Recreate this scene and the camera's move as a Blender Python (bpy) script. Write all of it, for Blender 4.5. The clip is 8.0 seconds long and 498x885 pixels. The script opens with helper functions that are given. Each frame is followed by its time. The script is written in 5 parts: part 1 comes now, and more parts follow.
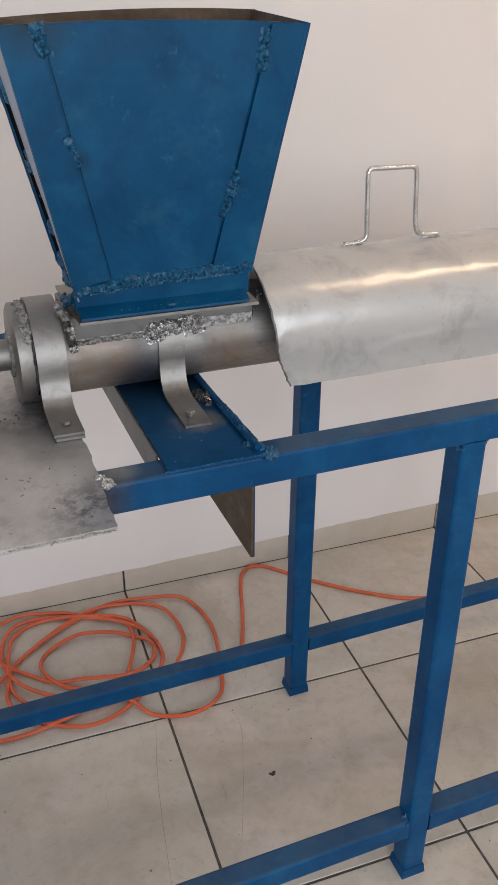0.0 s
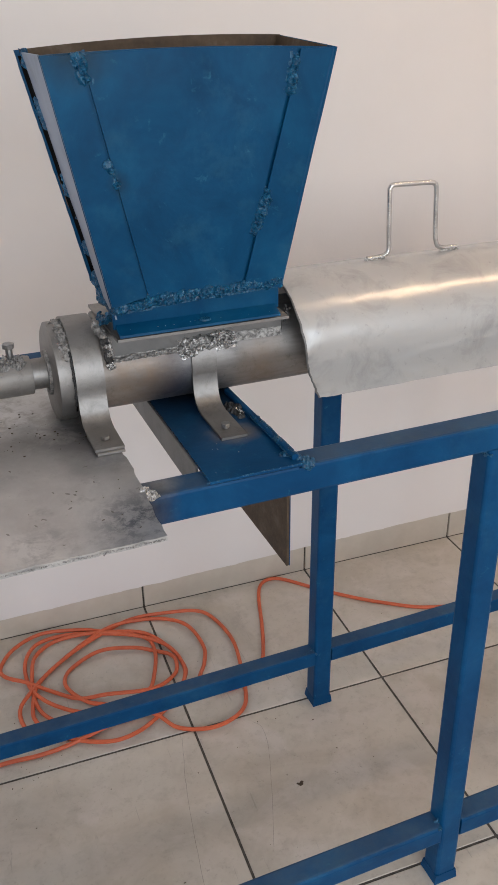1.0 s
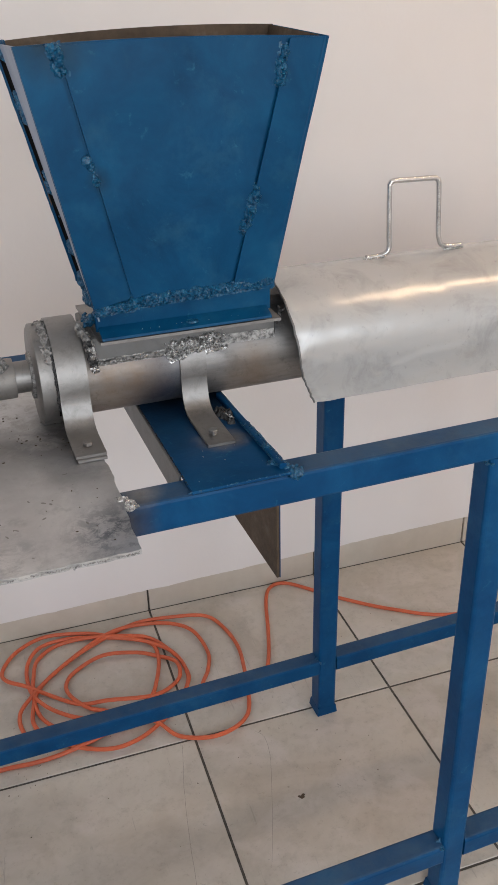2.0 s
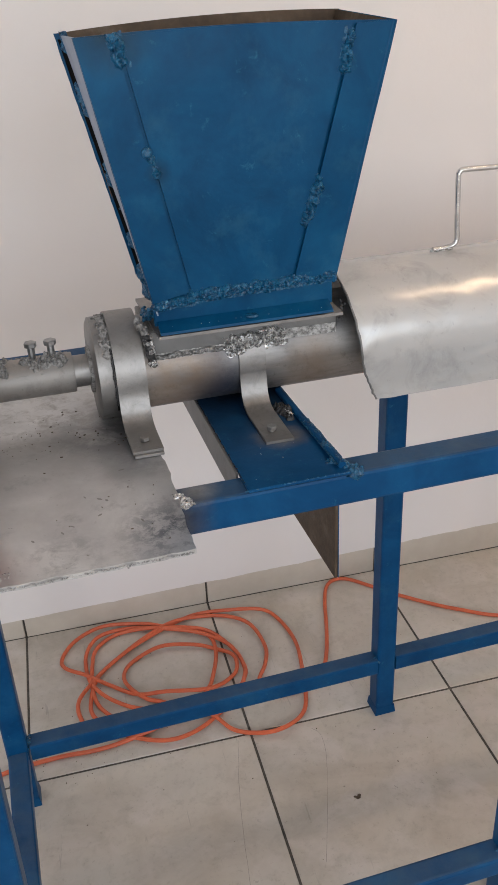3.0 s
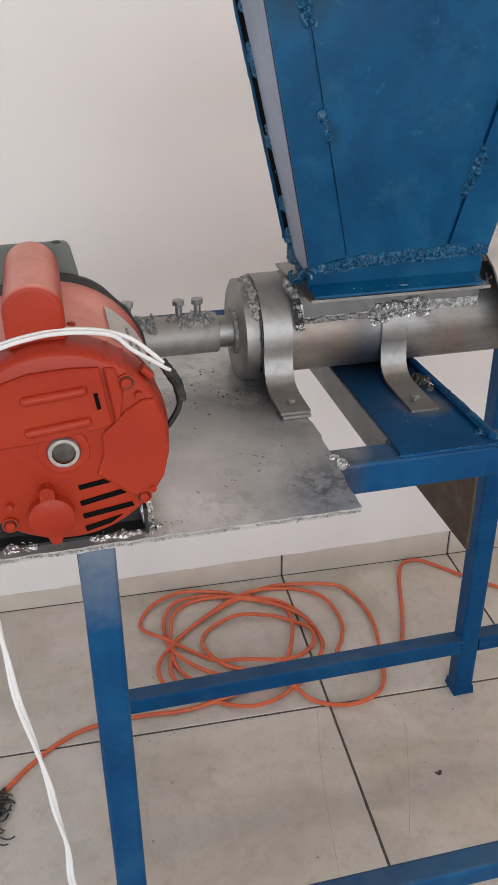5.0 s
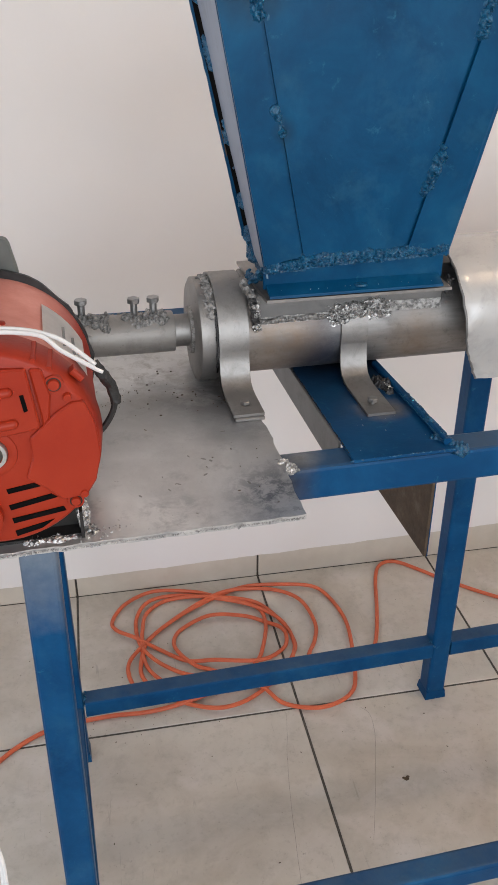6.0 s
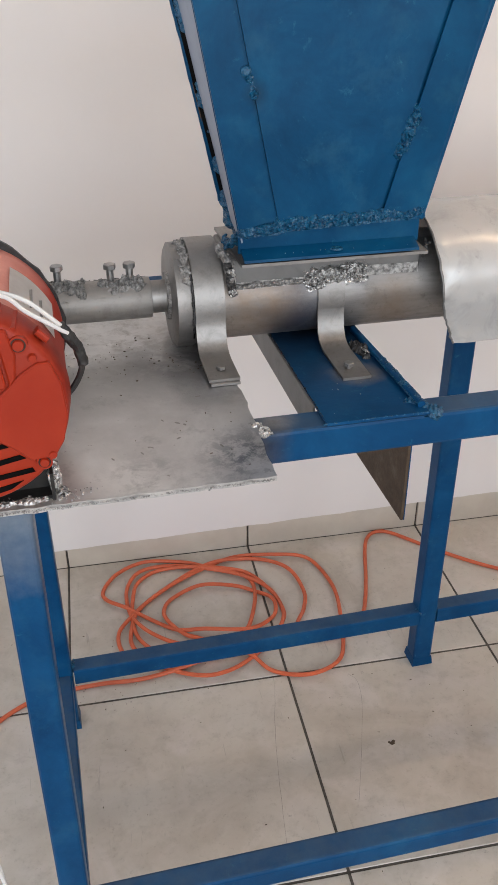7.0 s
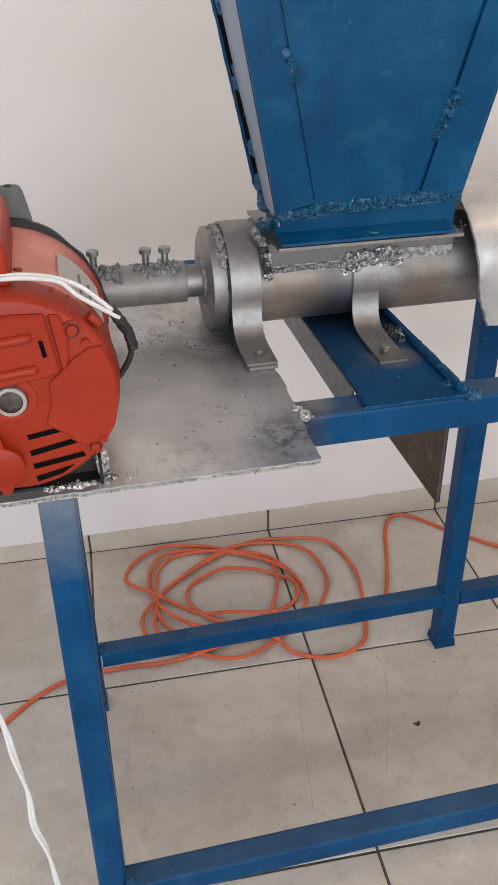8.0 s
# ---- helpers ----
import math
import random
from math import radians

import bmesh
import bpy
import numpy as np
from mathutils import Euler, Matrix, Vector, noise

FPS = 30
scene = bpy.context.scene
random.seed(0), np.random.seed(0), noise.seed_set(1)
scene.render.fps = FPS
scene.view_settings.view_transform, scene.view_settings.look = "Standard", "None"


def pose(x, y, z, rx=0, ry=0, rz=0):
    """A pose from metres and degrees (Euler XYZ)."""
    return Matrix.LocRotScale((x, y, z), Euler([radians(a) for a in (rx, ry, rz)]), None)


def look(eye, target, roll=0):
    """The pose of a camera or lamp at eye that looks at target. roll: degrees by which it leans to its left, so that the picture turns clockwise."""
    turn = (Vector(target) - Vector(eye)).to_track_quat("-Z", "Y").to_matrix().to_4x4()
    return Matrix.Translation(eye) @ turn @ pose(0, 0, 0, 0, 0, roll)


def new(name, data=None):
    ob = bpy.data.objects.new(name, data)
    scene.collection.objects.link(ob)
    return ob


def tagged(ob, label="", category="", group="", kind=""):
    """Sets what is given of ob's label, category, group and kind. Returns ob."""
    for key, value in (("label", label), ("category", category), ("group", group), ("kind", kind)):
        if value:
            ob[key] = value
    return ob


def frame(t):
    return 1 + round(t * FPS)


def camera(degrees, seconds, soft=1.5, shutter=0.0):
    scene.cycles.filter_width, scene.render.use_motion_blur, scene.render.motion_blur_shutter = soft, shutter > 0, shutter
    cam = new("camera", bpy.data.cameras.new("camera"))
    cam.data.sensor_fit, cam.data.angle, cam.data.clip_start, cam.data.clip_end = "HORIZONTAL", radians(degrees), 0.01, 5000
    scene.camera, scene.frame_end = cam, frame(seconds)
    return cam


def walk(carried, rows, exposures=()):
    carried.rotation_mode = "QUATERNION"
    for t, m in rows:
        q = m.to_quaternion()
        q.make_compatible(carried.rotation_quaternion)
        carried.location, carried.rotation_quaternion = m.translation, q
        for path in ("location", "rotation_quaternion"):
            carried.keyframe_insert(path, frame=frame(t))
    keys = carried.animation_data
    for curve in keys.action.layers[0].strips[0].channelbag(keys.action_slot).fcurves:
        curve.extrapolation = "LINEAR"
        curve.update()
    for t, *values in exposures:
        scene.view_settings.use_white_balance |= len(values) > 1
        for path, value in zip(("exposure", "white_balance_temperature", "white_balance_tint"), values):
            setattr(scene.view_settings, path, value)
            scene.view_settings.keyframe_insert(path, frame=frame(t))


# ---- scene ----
cam = camera(33.0, 8.0, 1.2)
PATH = [
    (0, (0.081, 0.447, 1.358), (0.664, 2.108, 0.41), 0.3),
    (0.1, (0.0702, 0.4462, 1.3594), (0.6566, 2.1061, 0.4101), 0.14),
    (0.2, (0.0600, 0.4473, 1.3583), (0.6510, 2.1065, 0.4108), -0.11),
    (0.3, (0.0480, 0.4474, 1.3613), (0.6431, 2.1033, 0.4107), -0.29),
    (0.5, (0.022, 0.433, 1.378), (0.622, 2.091, 0.435), -0.6),
    (0.8, (0.0197, 0.4495, 1.3603), (0.6167, 2.1196, 0.4360), -0.85),
    (1, (0.025, 0.439, 1.363), (0.625, 2.115, 0.451), -0.8),
    (1.2, (0.036, 0.441, 1.357), (0.643, 2.126, 0.466), -0.8),
    (2.3, (0.093, 0.472, 1.354), (0.582, 2.175, 0.428), -1.8),
    (2.5, (0.094, 0.475, 1.354), (0.547, 2.188, 0.426), -2.1),
    (2.7, (0.0944, 0.4777, 1.3507), (0.5164, 2.1973, 0.4207), -2.40),
    (3, (0.095, 0.484, 1.353), (0.488, 2.208, 0.418), -2.8),
    (3.2, (0.0942, 0.4889, 1.3527), (0.4707, 2.2161, 0.4172), -2.99),
    (3.5, (0.082, 0.494, 1.351), (0.436, 2.224, 0.413), -2.8),
    (3.8, (0.0578, 0.4899, 1.3528), (0.3966, 2.2203, 0.4090), -2.26),
    (4, (0.039, 0.487, 1.352), (0.374, 2.214, 0.4), -1.9),
    (4.2, (0.0155, 0.4814, 1.3571), (0.3477, 2.2048, 0.3983), -1.62),
    (4.5, (-0.027, 0.482, 1.349), (0.288, 2.207, 0.386), -1.4),
    (4.7, (-0.052, 0.488, 1.339), (0.266, 2.211, 0.375), -1.1),
    (5.8, (-0.0065, 0.5000, 1.3414), (0.3300, 2.2155, 0.3698), -0.24),
    (6, (0.009, 0.505, 1.337), (0.338, 2.22, 0.361), 0.1),
    (6.2, (0.0175, 0.5056, 1.3341), (0.3436, 2.2156, 0.3495), -0.13),
    (6.5, (0.027, 0.499, 1.333), (0.35, 2.201, 0.333), -0.2),
    (7, (0.036, 0.489, 1.327), (0.357, 2.177, 0.303), -0.3),
    (7.2, (0.0327, 0.4852, 1.3294), (0.3531, 2.1696, 0.2996), -0.32),
    (7.5, (0.025, 0.49, 1.32), (0.337, 2.17, 0.281), -0.5),
    (7.8, (0.0105, 0.4894, 1.3278), (0.3181, 2.1657, 0.2811), -0.72),
    (8, (-0.003, 0.492, 1.328), (0.303, 2.164, 0.274), -0.8),
]
walk(cam, [(t, look(eye, target, roll)) for t, eye, target, roll in PATH],
     exposures=[(0.0, -0.09), (1.2, -0.09), (2.5, -0.06), (4.0, 0.02), (4.5, 0.06), (6.0, 0.12), (8.0, 0.13)])

EXPOSURE = 0.0
scene.view_settings.exposure = EXPOSURE

# ---- light ----
world = bpy.data.worlds.new("world")
scene.world = world
world.use_nodes = True
wn = world.node_tree
sky = wn.nodes.new("ShaderNodeTexSky")
sky.sky_type = "NISHITA"
sky.sun_disc = False
sky.sun_elevation, sky.sun_rotation = radians(38), radians(200)
wn.links.new(sky.outputs[0], wn.nodes["Background"].inputs[0])
wn.nodes["Background"].inputs[1].default_value = 0.12


def area(name, where, target, sx, sy, watts, colour):
    d = bpy.data.lights.new(name, "AREA")
    d.shape, d.size, d.size_y, d.energy, d.color = "RECTANGLE", sx, sy, watts, colour
    ob = new(name, d)
    ob.matrix_world = look(where, target)
    return ob


# fill lights added in the unseen south and west openings to light the room
area("window_daylight", (0.55, -2.36, 1.75), (0.6, 2.0, 0.9), 4.0, 1.6, 77, (0.885, 0.942, 1.0))
area("doorway_daylight", (-1.86, 0.3, 1.15), (1.0, 0.6, 0.9), 1.3, 2.1, 13, (0.85, 0.925, 1.0))

# ---- materials ----


class Mat:
    """A node material under construction."""

    def __init__(self, name, rough=0.5, metal=0.0, spec=0.5):
        self.m = bpy.data.materials.new(name)
        self.m.use_nodes = True
        self.t = self.m.node_tree
        self.b = self.t.nodes["Principled BSDF"]
        self.b.inputs["Roughness"].default_value = rough
        self.b.inputs["Metallic"].default_value = metal
        self.b.inputs["Specular IOR Level"].default_value = spec
        self.co = self.t.nodes.new("ShaderNodeTexCoord").outputs["Object"]
        self.normal = None

    def node(self, kind, **inputs):
        n = self.t.nodes.new(kind)
        for k, v in inputs.items():
            n.inputs[k.replace("_", " ")].default_value = v
        return n

    def noise(self, scale, detail=4.0, rough=0.6, stretch=None, dist=0.0):
        n = self.node("ShaderNodeTexNoise", Scale=scale, Detail=detail, Roughness=rough, Distortion=dist)
        src = self.co
        if stretch:
            mp = self.node("ShaderNodeMapping", Scale=stretch)
            self.t.links.new(src, mp.inputs[0])
            src = mp.outputs[0]
        self.t.links.new(src, n.inputs["Vector"])
        return n.outputs["Fac"]

    def ramp(self, fac, *stops):
        r = self.t.nodes.new("ShaderNodeValToRGB")
        e = r.color_ramp.elements
        while len(e) < len(stops):
            e.new(0.5)
        for el, (p, c) in zip(e, stops):
            el.position, el.color = p, (*c, 1) if len(c) == 3 else c
        self.t.links.new(fac, r.inputs[0])
        return r.outputs[0]

    def mix(self, fac, a, b, mode="MIX"):
        n = self.t.nodes.new("ShaderNodeMix")
        n.data_type, n.blend_type = "RGBA", mode
        for sock, v in ((n.inputs["Factor"], fac), (n.inputs[6], a), (n.inputs[7], b)):
            if isinstance(v, (tuple, list)):
                sock.default_value = (*v, 1)
            elif isinstance(v, float):
                sock.default_value = v
            else:
                self.t.links.new(v, sock)
        return n.outputs[2]

    def scalar(self, fac, lo, hi):
        n = self.node("ShaderNodeMapRange")
        n.inputs[3].default_value, n.inputs[4].default_value = lo, hi
        self.t.links.new(fac, n.inputs[0])
        return n.outputs[0]

    def colour(self, out):
        self.t.links.new(out, self.b.inputs["Base Color"])
        return self

    def rough(self, out):
        self.t.links.new(out, self.b.inputs["Roughness"])
        return self

    def metal(self, out):
        self.t.links.new(out, self.b.inputs["Metallic"])
        return self

    def bump(self, out, depth, strength=1.0):
        n = self.node("ShaderNodeBump", Strength=strength, Distance=depth)
        self.t.links.new(out, n.inputs["Height"])
        if self.normal:
            self.t.links.new(self.normal, n.inputs["Normal"])
        self.normal = n.outputs[0]
        self.t.links.new(self.normal, self.b.inputs["Normal"])
        return self


def g(v):
    return (v, v, v)


def blue_paint(name="blue_enamel_paint", bare=(), pale_top=False, tone=(0.95, 0.94, 0.96)):
    """Blue enamel; each of bare (place, reach, colours) is a burnt, unpainted or shaded patch."""
    m = Mat(name, 0.42, 0.0, 0.10)
    big, fine = m.noise(9, 7, 0.68, dist=0.5), m.noise(60, 4, 0.65)
    c = lambda *v: tuple(a * b for a, b in zip(v, tone))
    base = m.ramp(big, (0.3, c(0.0015, 0.041, 0.106)), (0.5, c(0.0025, 0.060, 0.146)), (0.72, c(0.0045, 0.085, 0.188)))
    dust = m.ramp(m.noise(16, 6, 0.7), (0.53, g(0.0)), (0.76, g(0.3)))
    worn = m.mix(dust, base, (0.04, 0.145, 0.225))
    scuff = m.ramp(m.noise(45, 6, 0.75, dist=0.5), (0.62, g(0.0)), (0.72, g(0.6)))
    final = m.mix(scuff, worn, (0.03, 0.15, 0.235))
    # upward faces paler: dust on the low rails, painted sheen on the top rail
    if pale_top:
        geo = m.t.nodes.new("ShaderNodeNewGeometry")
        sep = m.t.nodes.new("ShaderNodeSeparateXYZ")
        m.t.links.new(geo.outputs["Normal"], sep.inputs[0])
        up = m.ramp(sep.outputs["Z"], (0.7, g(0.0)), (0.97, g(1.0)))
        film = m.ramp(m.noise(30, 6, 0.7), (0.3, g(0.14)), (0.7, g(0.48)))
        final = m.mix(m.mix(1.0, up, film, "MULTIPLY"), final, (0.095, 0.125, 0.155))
    for place, reach, dark, light in bare:
        d = m.t.nodes.new("ShaderNodeVectorMath")
        d.operation = "DISTANCE"
        d.inputs[1].default_value = place
        m.t.links.new(m.co, d.inputs[0])
        s = m.node("ShaderNodeMath")
        s.operation = "MULTIPLY_ADD"
        s.inputs[1].default_value, s.inputs[2].default_value = reach * 0.9, -reach * 0.45
        m.t.links.new(m.noise(28, 5, 0.65), s.inputs[0])
        e = m.node("ShaderNodeMath")
        m.t.links.new(d.outputs["Value"], e.inputs[0]), m.t.links.new(s.outputs[0], e.inputs[1])
        k = m.node("ShaderNodeMapRange")
        k.inputs[1].default_value, k.inputs[2].default_value = reach * 0.1, reach * 1.4
        k.inputs[3].default_value, k.inputs[4].default_value = 1.0, 0.0
        m.t.links.new(e.outputs[0], k.inputs[0])
        final = m.mix(k.outputs[0], final, m.ramp(m.noise(40, 5, 0.7), (0.3, dark), (0.7, light)))
    m.colour(final)
    m.rough(m.scalar(m.noise(22, 4), 0.24, 0.44)).bump(fine, 0.0006, 0.25).bump(big, 0.004, 0.2)
    return m.m


def steel(name, lo, hi, rlo, rhi, metal=0.9, scale=9.0, stretch=None, tint=(1.0, 0.985, 0.975)):
    m = Mat(name, 0.4, metal)
    big, fine = m.noise(scale, 6, 0.62, stretch), m.noise(scale * 14, 5, 0.7)
    c = lambda v: tuple(v * k for k in tint)
    base = m.ramp(big, (0.3, c(lo)), (0.7, c(hi)))
    speck = m.ramp(fine, (0.62, g(1.0)), (0.78, g(0.62)))
    smudge = m.ramp(m.noise(scale * 3.3, 7, 0.72, dist=0.6), (0.5, g(1.0)), (0.72, g(0.74)))
    base = m.mix(1.0, base, smudge, "MULTIPLY")
    m.colour(m.mix(1.0, base, speck, "MULTIPLY"))
    m.rough(m.scalar(big, rlo, rhi)).bump(fine, 0.0005, 0.4).bump(big, 0.003, 0.2)
    return m.m


def plate_steel():
    m = Mat("stained_zinc_plate", 0.5, 0.7)
    big, mid, fine = m.noise(6, 6, 0.6, dist=0.4), m.noise(24, 6, 0.7), m.noise(150, 4, 0.7)
    base = m.ramp(big, (0.32, (0.46, 0.452, 0.448)), (0.64, (0.69, 0.68, 0.67)))
    # dark clouds beside the collar, brown scale under the coupling, and the dark etched cloud at the front corner
    for place, near, far, scale, lo, hi, most, tint in (
            ((-0.442, -0.012, 0.88), 0.02, 0.125, 14, 0.22, 0.5, 0.9, (0.12, 0.12, 0.13)),
            ((-0.418, -0.085, 0.88), 0.005, 0.075, 18, 0.30, 0.58, 0.75, (0.17, 0.17, 0.18)),
            ((-0.52, 0.075, 0.88), 0.03, 0.14, 46, 0.46, 0.62, 0.7, (0.27, 0.25, 0.225)),
            ((-0.424, -0.248, 0.88), 0.015, 0.070, 74, 0.43, 0.57, 0.85, (0.14, 0.15, 0.17)),
            ((-0.535, -0.262, 0.88), 0.012, 0.055, 40, 0.45, 0.62, 0.6, (0.22, 0.225, 0.235)),
            ((-0.412, -0.280, 0.88), 0.01, 0.035, 70, 0.36, 0.52, 0.9, (0.62, 0.615, 0.61))):
        d = m.t.nodes.new("ShaderNodeVectorMath")
        d.operation = "DISTANCE"
        d.inputs[1].default_value = place
        m.t.links.new(m.co, d.inputs[0])
        zone = m.ramp(d.outputs["Value"], (near, g(1.0)), (far, g(0.0)))
        cloud = m.ramp(m.noise(scale, 7, 0.75, dist=0.3), (lo, g(0.0)), (hi, g(most)))
        base = m.mix(m.mix(1.0, zone, cloud, "MULTIPLY"), base, tint)
    stain = m.ramp(mid, (0.56, g(0.0)), (0.74, g(0.5)))
    base = m.mix(stain, base, (0.21, 0.21, 0.215))
    speck = m.ramp(fine, (0.665, g(0.0)), (0.73, g(0.6)))
    m.colour(m.mix(speck, base, (0.12, 0.11, 0.1)))
    m.rough(m.scalar(mid, 0.23, 0.43)).bump(fine, 0.0006, 0.4).bump(big, 0.004, 0.35)
    return m.m


def weld_metal(name, c0, c1, rough, metal, spec=0.5):
    m = Mat(name, rough, metal, spec)
    n = m.noise(170, 5, 0.7)
    m.colour(m.ramp(n, (0.35, c0), (0.6, c1))).rough(m.scalar(m.noise(320, 3), rough - 0.12, rough + 0.2)).bump(n, 0.002, 0.8)
    return m.m


def orange_paint(pale_top=False):
    m = Mat("pale_topped_orange_red_motor_paint" if pale_top else "orange_red_motor_paint", 0.38, 0.0, 0.28)
    big, fine = m.noise(14, 5, 0.6), m.noise(240, 3, 0.6)
    paint = m.ramp(big, (0.3, (0.285, 0.0190, 0.006)), (0.7, (0.350, 0.0300, 0.0092)))
    if not pale_top:
        m.colour(paint).rough(m.scalar(big, 0.34, 0.5)).bump(fine, 0.0004, 0.5)
        return m.m
    # upward faces mixed paler: dust and overhead sheen put into the colour
    geo = m.t.nodes.new("ShaderNodeNewGeometry")
    sep = m.t.nodes.new("ShaderNodeSeparateXYZ")
    m.t.links.new(geo.outputs["Normal"], sep.inputs[0])
    up = m.ramp(sep.outputs["Z"], (0.40, g(0.0)), (0.85, g(0.9)))
    film = m.ramp(m.noise(18, 6, 0.7), (0.3, g(0.55)), (0.7, g(1.0)))
    m.colour(m.mix(m.mix(1.0, up, film, "MULTIPLY"), paint, (0.74, 0.34, 0.28)))
    m.rough(m.scalar(big, 0.34, 0.5)).bump(fine, 0.0004, 0.5)
    return m.m


def tile():
    m = Mat("cream_marbled_floor_tile", 0.3, 0.0, 0.5)
    info = m.t.nodes.new("ShaderNodeObjectInfo").outputs["Random"]
    off = m.node("ShaderNodeVectorMath")
    off.operation = "MULTIPLY_ADD"
    off.inputs[1].default_value = (31.0, 17.0, 5.0)
    m.t.links.new(info, off.inputs[0])
    m.t.links.new(m.co, off.inputs[2])
    m.co = off.outputs[0]
    big, mid, fine = m.noise(5, 6, 0.62, dist=0.8), m.noise(30, 6, 0.7), m.noise(180, 3, 0.6)
    base = m.ramp(big, (0.3, (0.47, 0.415, 0.35)), (0.52, (0.56, 0.505, 0.44)), (0.72, (0.60, 0.55, 0.485)))
    pale = m.ramp(m.noise(7, 5, 0.6, dist=1.0), (0.5, g(0.0)), (0.68, g(0.55)))
    base = m.mix(pale, base, (0.66, 0.595, 0.555))
    blot = m.ramp(mid, (0.5, g(0.0)), (0.72, g(0.42)))
    base = m.mix(blot, base, (0.36, 0.32, 0.265))
    smear = m.ramp(m.noise(11, 7, 0.7, dist=1.2), (0.56, g(0.0)), (0.74, g(0.24)))
    base = m.mix(smear, base, (0.30, 0.275, 0.24))
    fleck = m.ramp(m.noise(120, 4, 0.7), (0.60, g(0.0)), (0.70, g(0.28)))
    base = m.mix(fleck, base, (0.33, 0.275, 0.21))
    dirt = m.ramp(m.noise(62, 5, 0.75), (0.655, g(0.0)), (0.74, g(0.62)))
    base = m.mix(dirt, base, (0.17, 0.15, 0.125))
    scratch = m.ramp(m.noise(14, 3, 0.5, (9.0, 0.5, 1.0), 1.5), (0.70, g(0.0)), (0.73, g(0.3)))
    base = m.mix(scratch, base, (0.22, 0.20, 0.175))
    tone = m.ramp(info, (0.0, g(0.93)), (1.0, g(1.03)))
    m.colour(m.mix(1.0, base, tone, "MULTIPLY"))
    m.rough(m.scalar(mid, 0.22, 0.42)).bump(fine, 0.0003, 0.3).bump(big, 0.001, 0.25)
    return m.m


def plain(name, c0, c1, rough, metal=0.0, scale=20.0, depth=0.0006, bump=0.4, spec=0.5):
    m = Mat(name, rough, metal, spec)
    n = m.noise(scale, 5, 0.65)
    m.colour(m.ramp(n, (0.32, c0), (0.68, c1)))
    m.rough(m.scalar(m.noise(scale * 2.3, 3), max(0.05, rough - 0.08), min(1.0, rough + 0.08))).bump(m.noise(scale * 6, 4), depth, bump)
    return m.m


def wall_paint():
    m = Mat("off_white_wall_paint", 0.75, 0.0, 0.3)
    big, fine = m.noise(1.6, 5, 0.6), m.noise(120, 4, 0.6)
    m.colour(m.ramp(big, (0.3, (0.705, 0.663, 0.648)), (0.7, (0.755, 0.712, 0.697))))
    m.bump(fine, 0.0006, 0.35).bump(m.noise(9, 4), 0.004, 0.25)
    return m.m


def rust():
    m = Mat("rusty_bare_steel", 0.65, 0.4)
    n, f = m.noise(22, 6, 0.7), m.noise(140, 5, 0.7)
    m.colour(m.ramp(n, (0.3, (0.045, 0.03, 0.02)), (0.55, (0.10, 0.066, 0.042)), (0.75, (0.17, 0.14, 0.11))))
    m.rough(m.scalar(f, 0.5, 0.8)).bump(f, 0.0008, 0.5)
    return m.m


TONE = (1.6, 0.94, 1.06)                     # the stand's paint is a little more violet
STAND = blue_paint("deep_blue_stand_paint", (), False, TONE)
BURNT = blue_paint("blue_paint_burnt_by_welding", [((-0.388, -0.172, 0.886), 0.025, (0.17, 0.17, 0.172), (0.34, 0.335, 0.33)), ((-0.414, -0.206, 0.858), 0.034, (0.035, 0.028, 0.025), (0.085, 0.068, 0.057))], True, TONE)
PALE_TOP = blue_paint("pale_topped_blue_paint", (), True, TONE)
SMOKED = blue_paint("smoke_stained_blue_paint", [((-0.135, -0.075, 0.335), 0.036, (0.008, 0.025, 0.045), (0.02, 0.05, 0.08)), ((-0.10, -0.08, 0.19), 0.012, (0.004, 0.02, 0.045), (0.01, 0.05, 0.1))])
FADED = blue_paint("blue_paint_over_grey_primer", [((-0.673, -0.2, 0.86), 0.115, (0.16, 0.19, 0.23), (0.22, 0.25, 0.29))], False, TONE)
BLUE, PLATE, ORANGE, TILE, WALL, RUST = blue_paint(), plate_steel(), orange_paint(), tile(), wall_paint(), rust()
ORANGE_PALE_TOP = orange_paint(True)


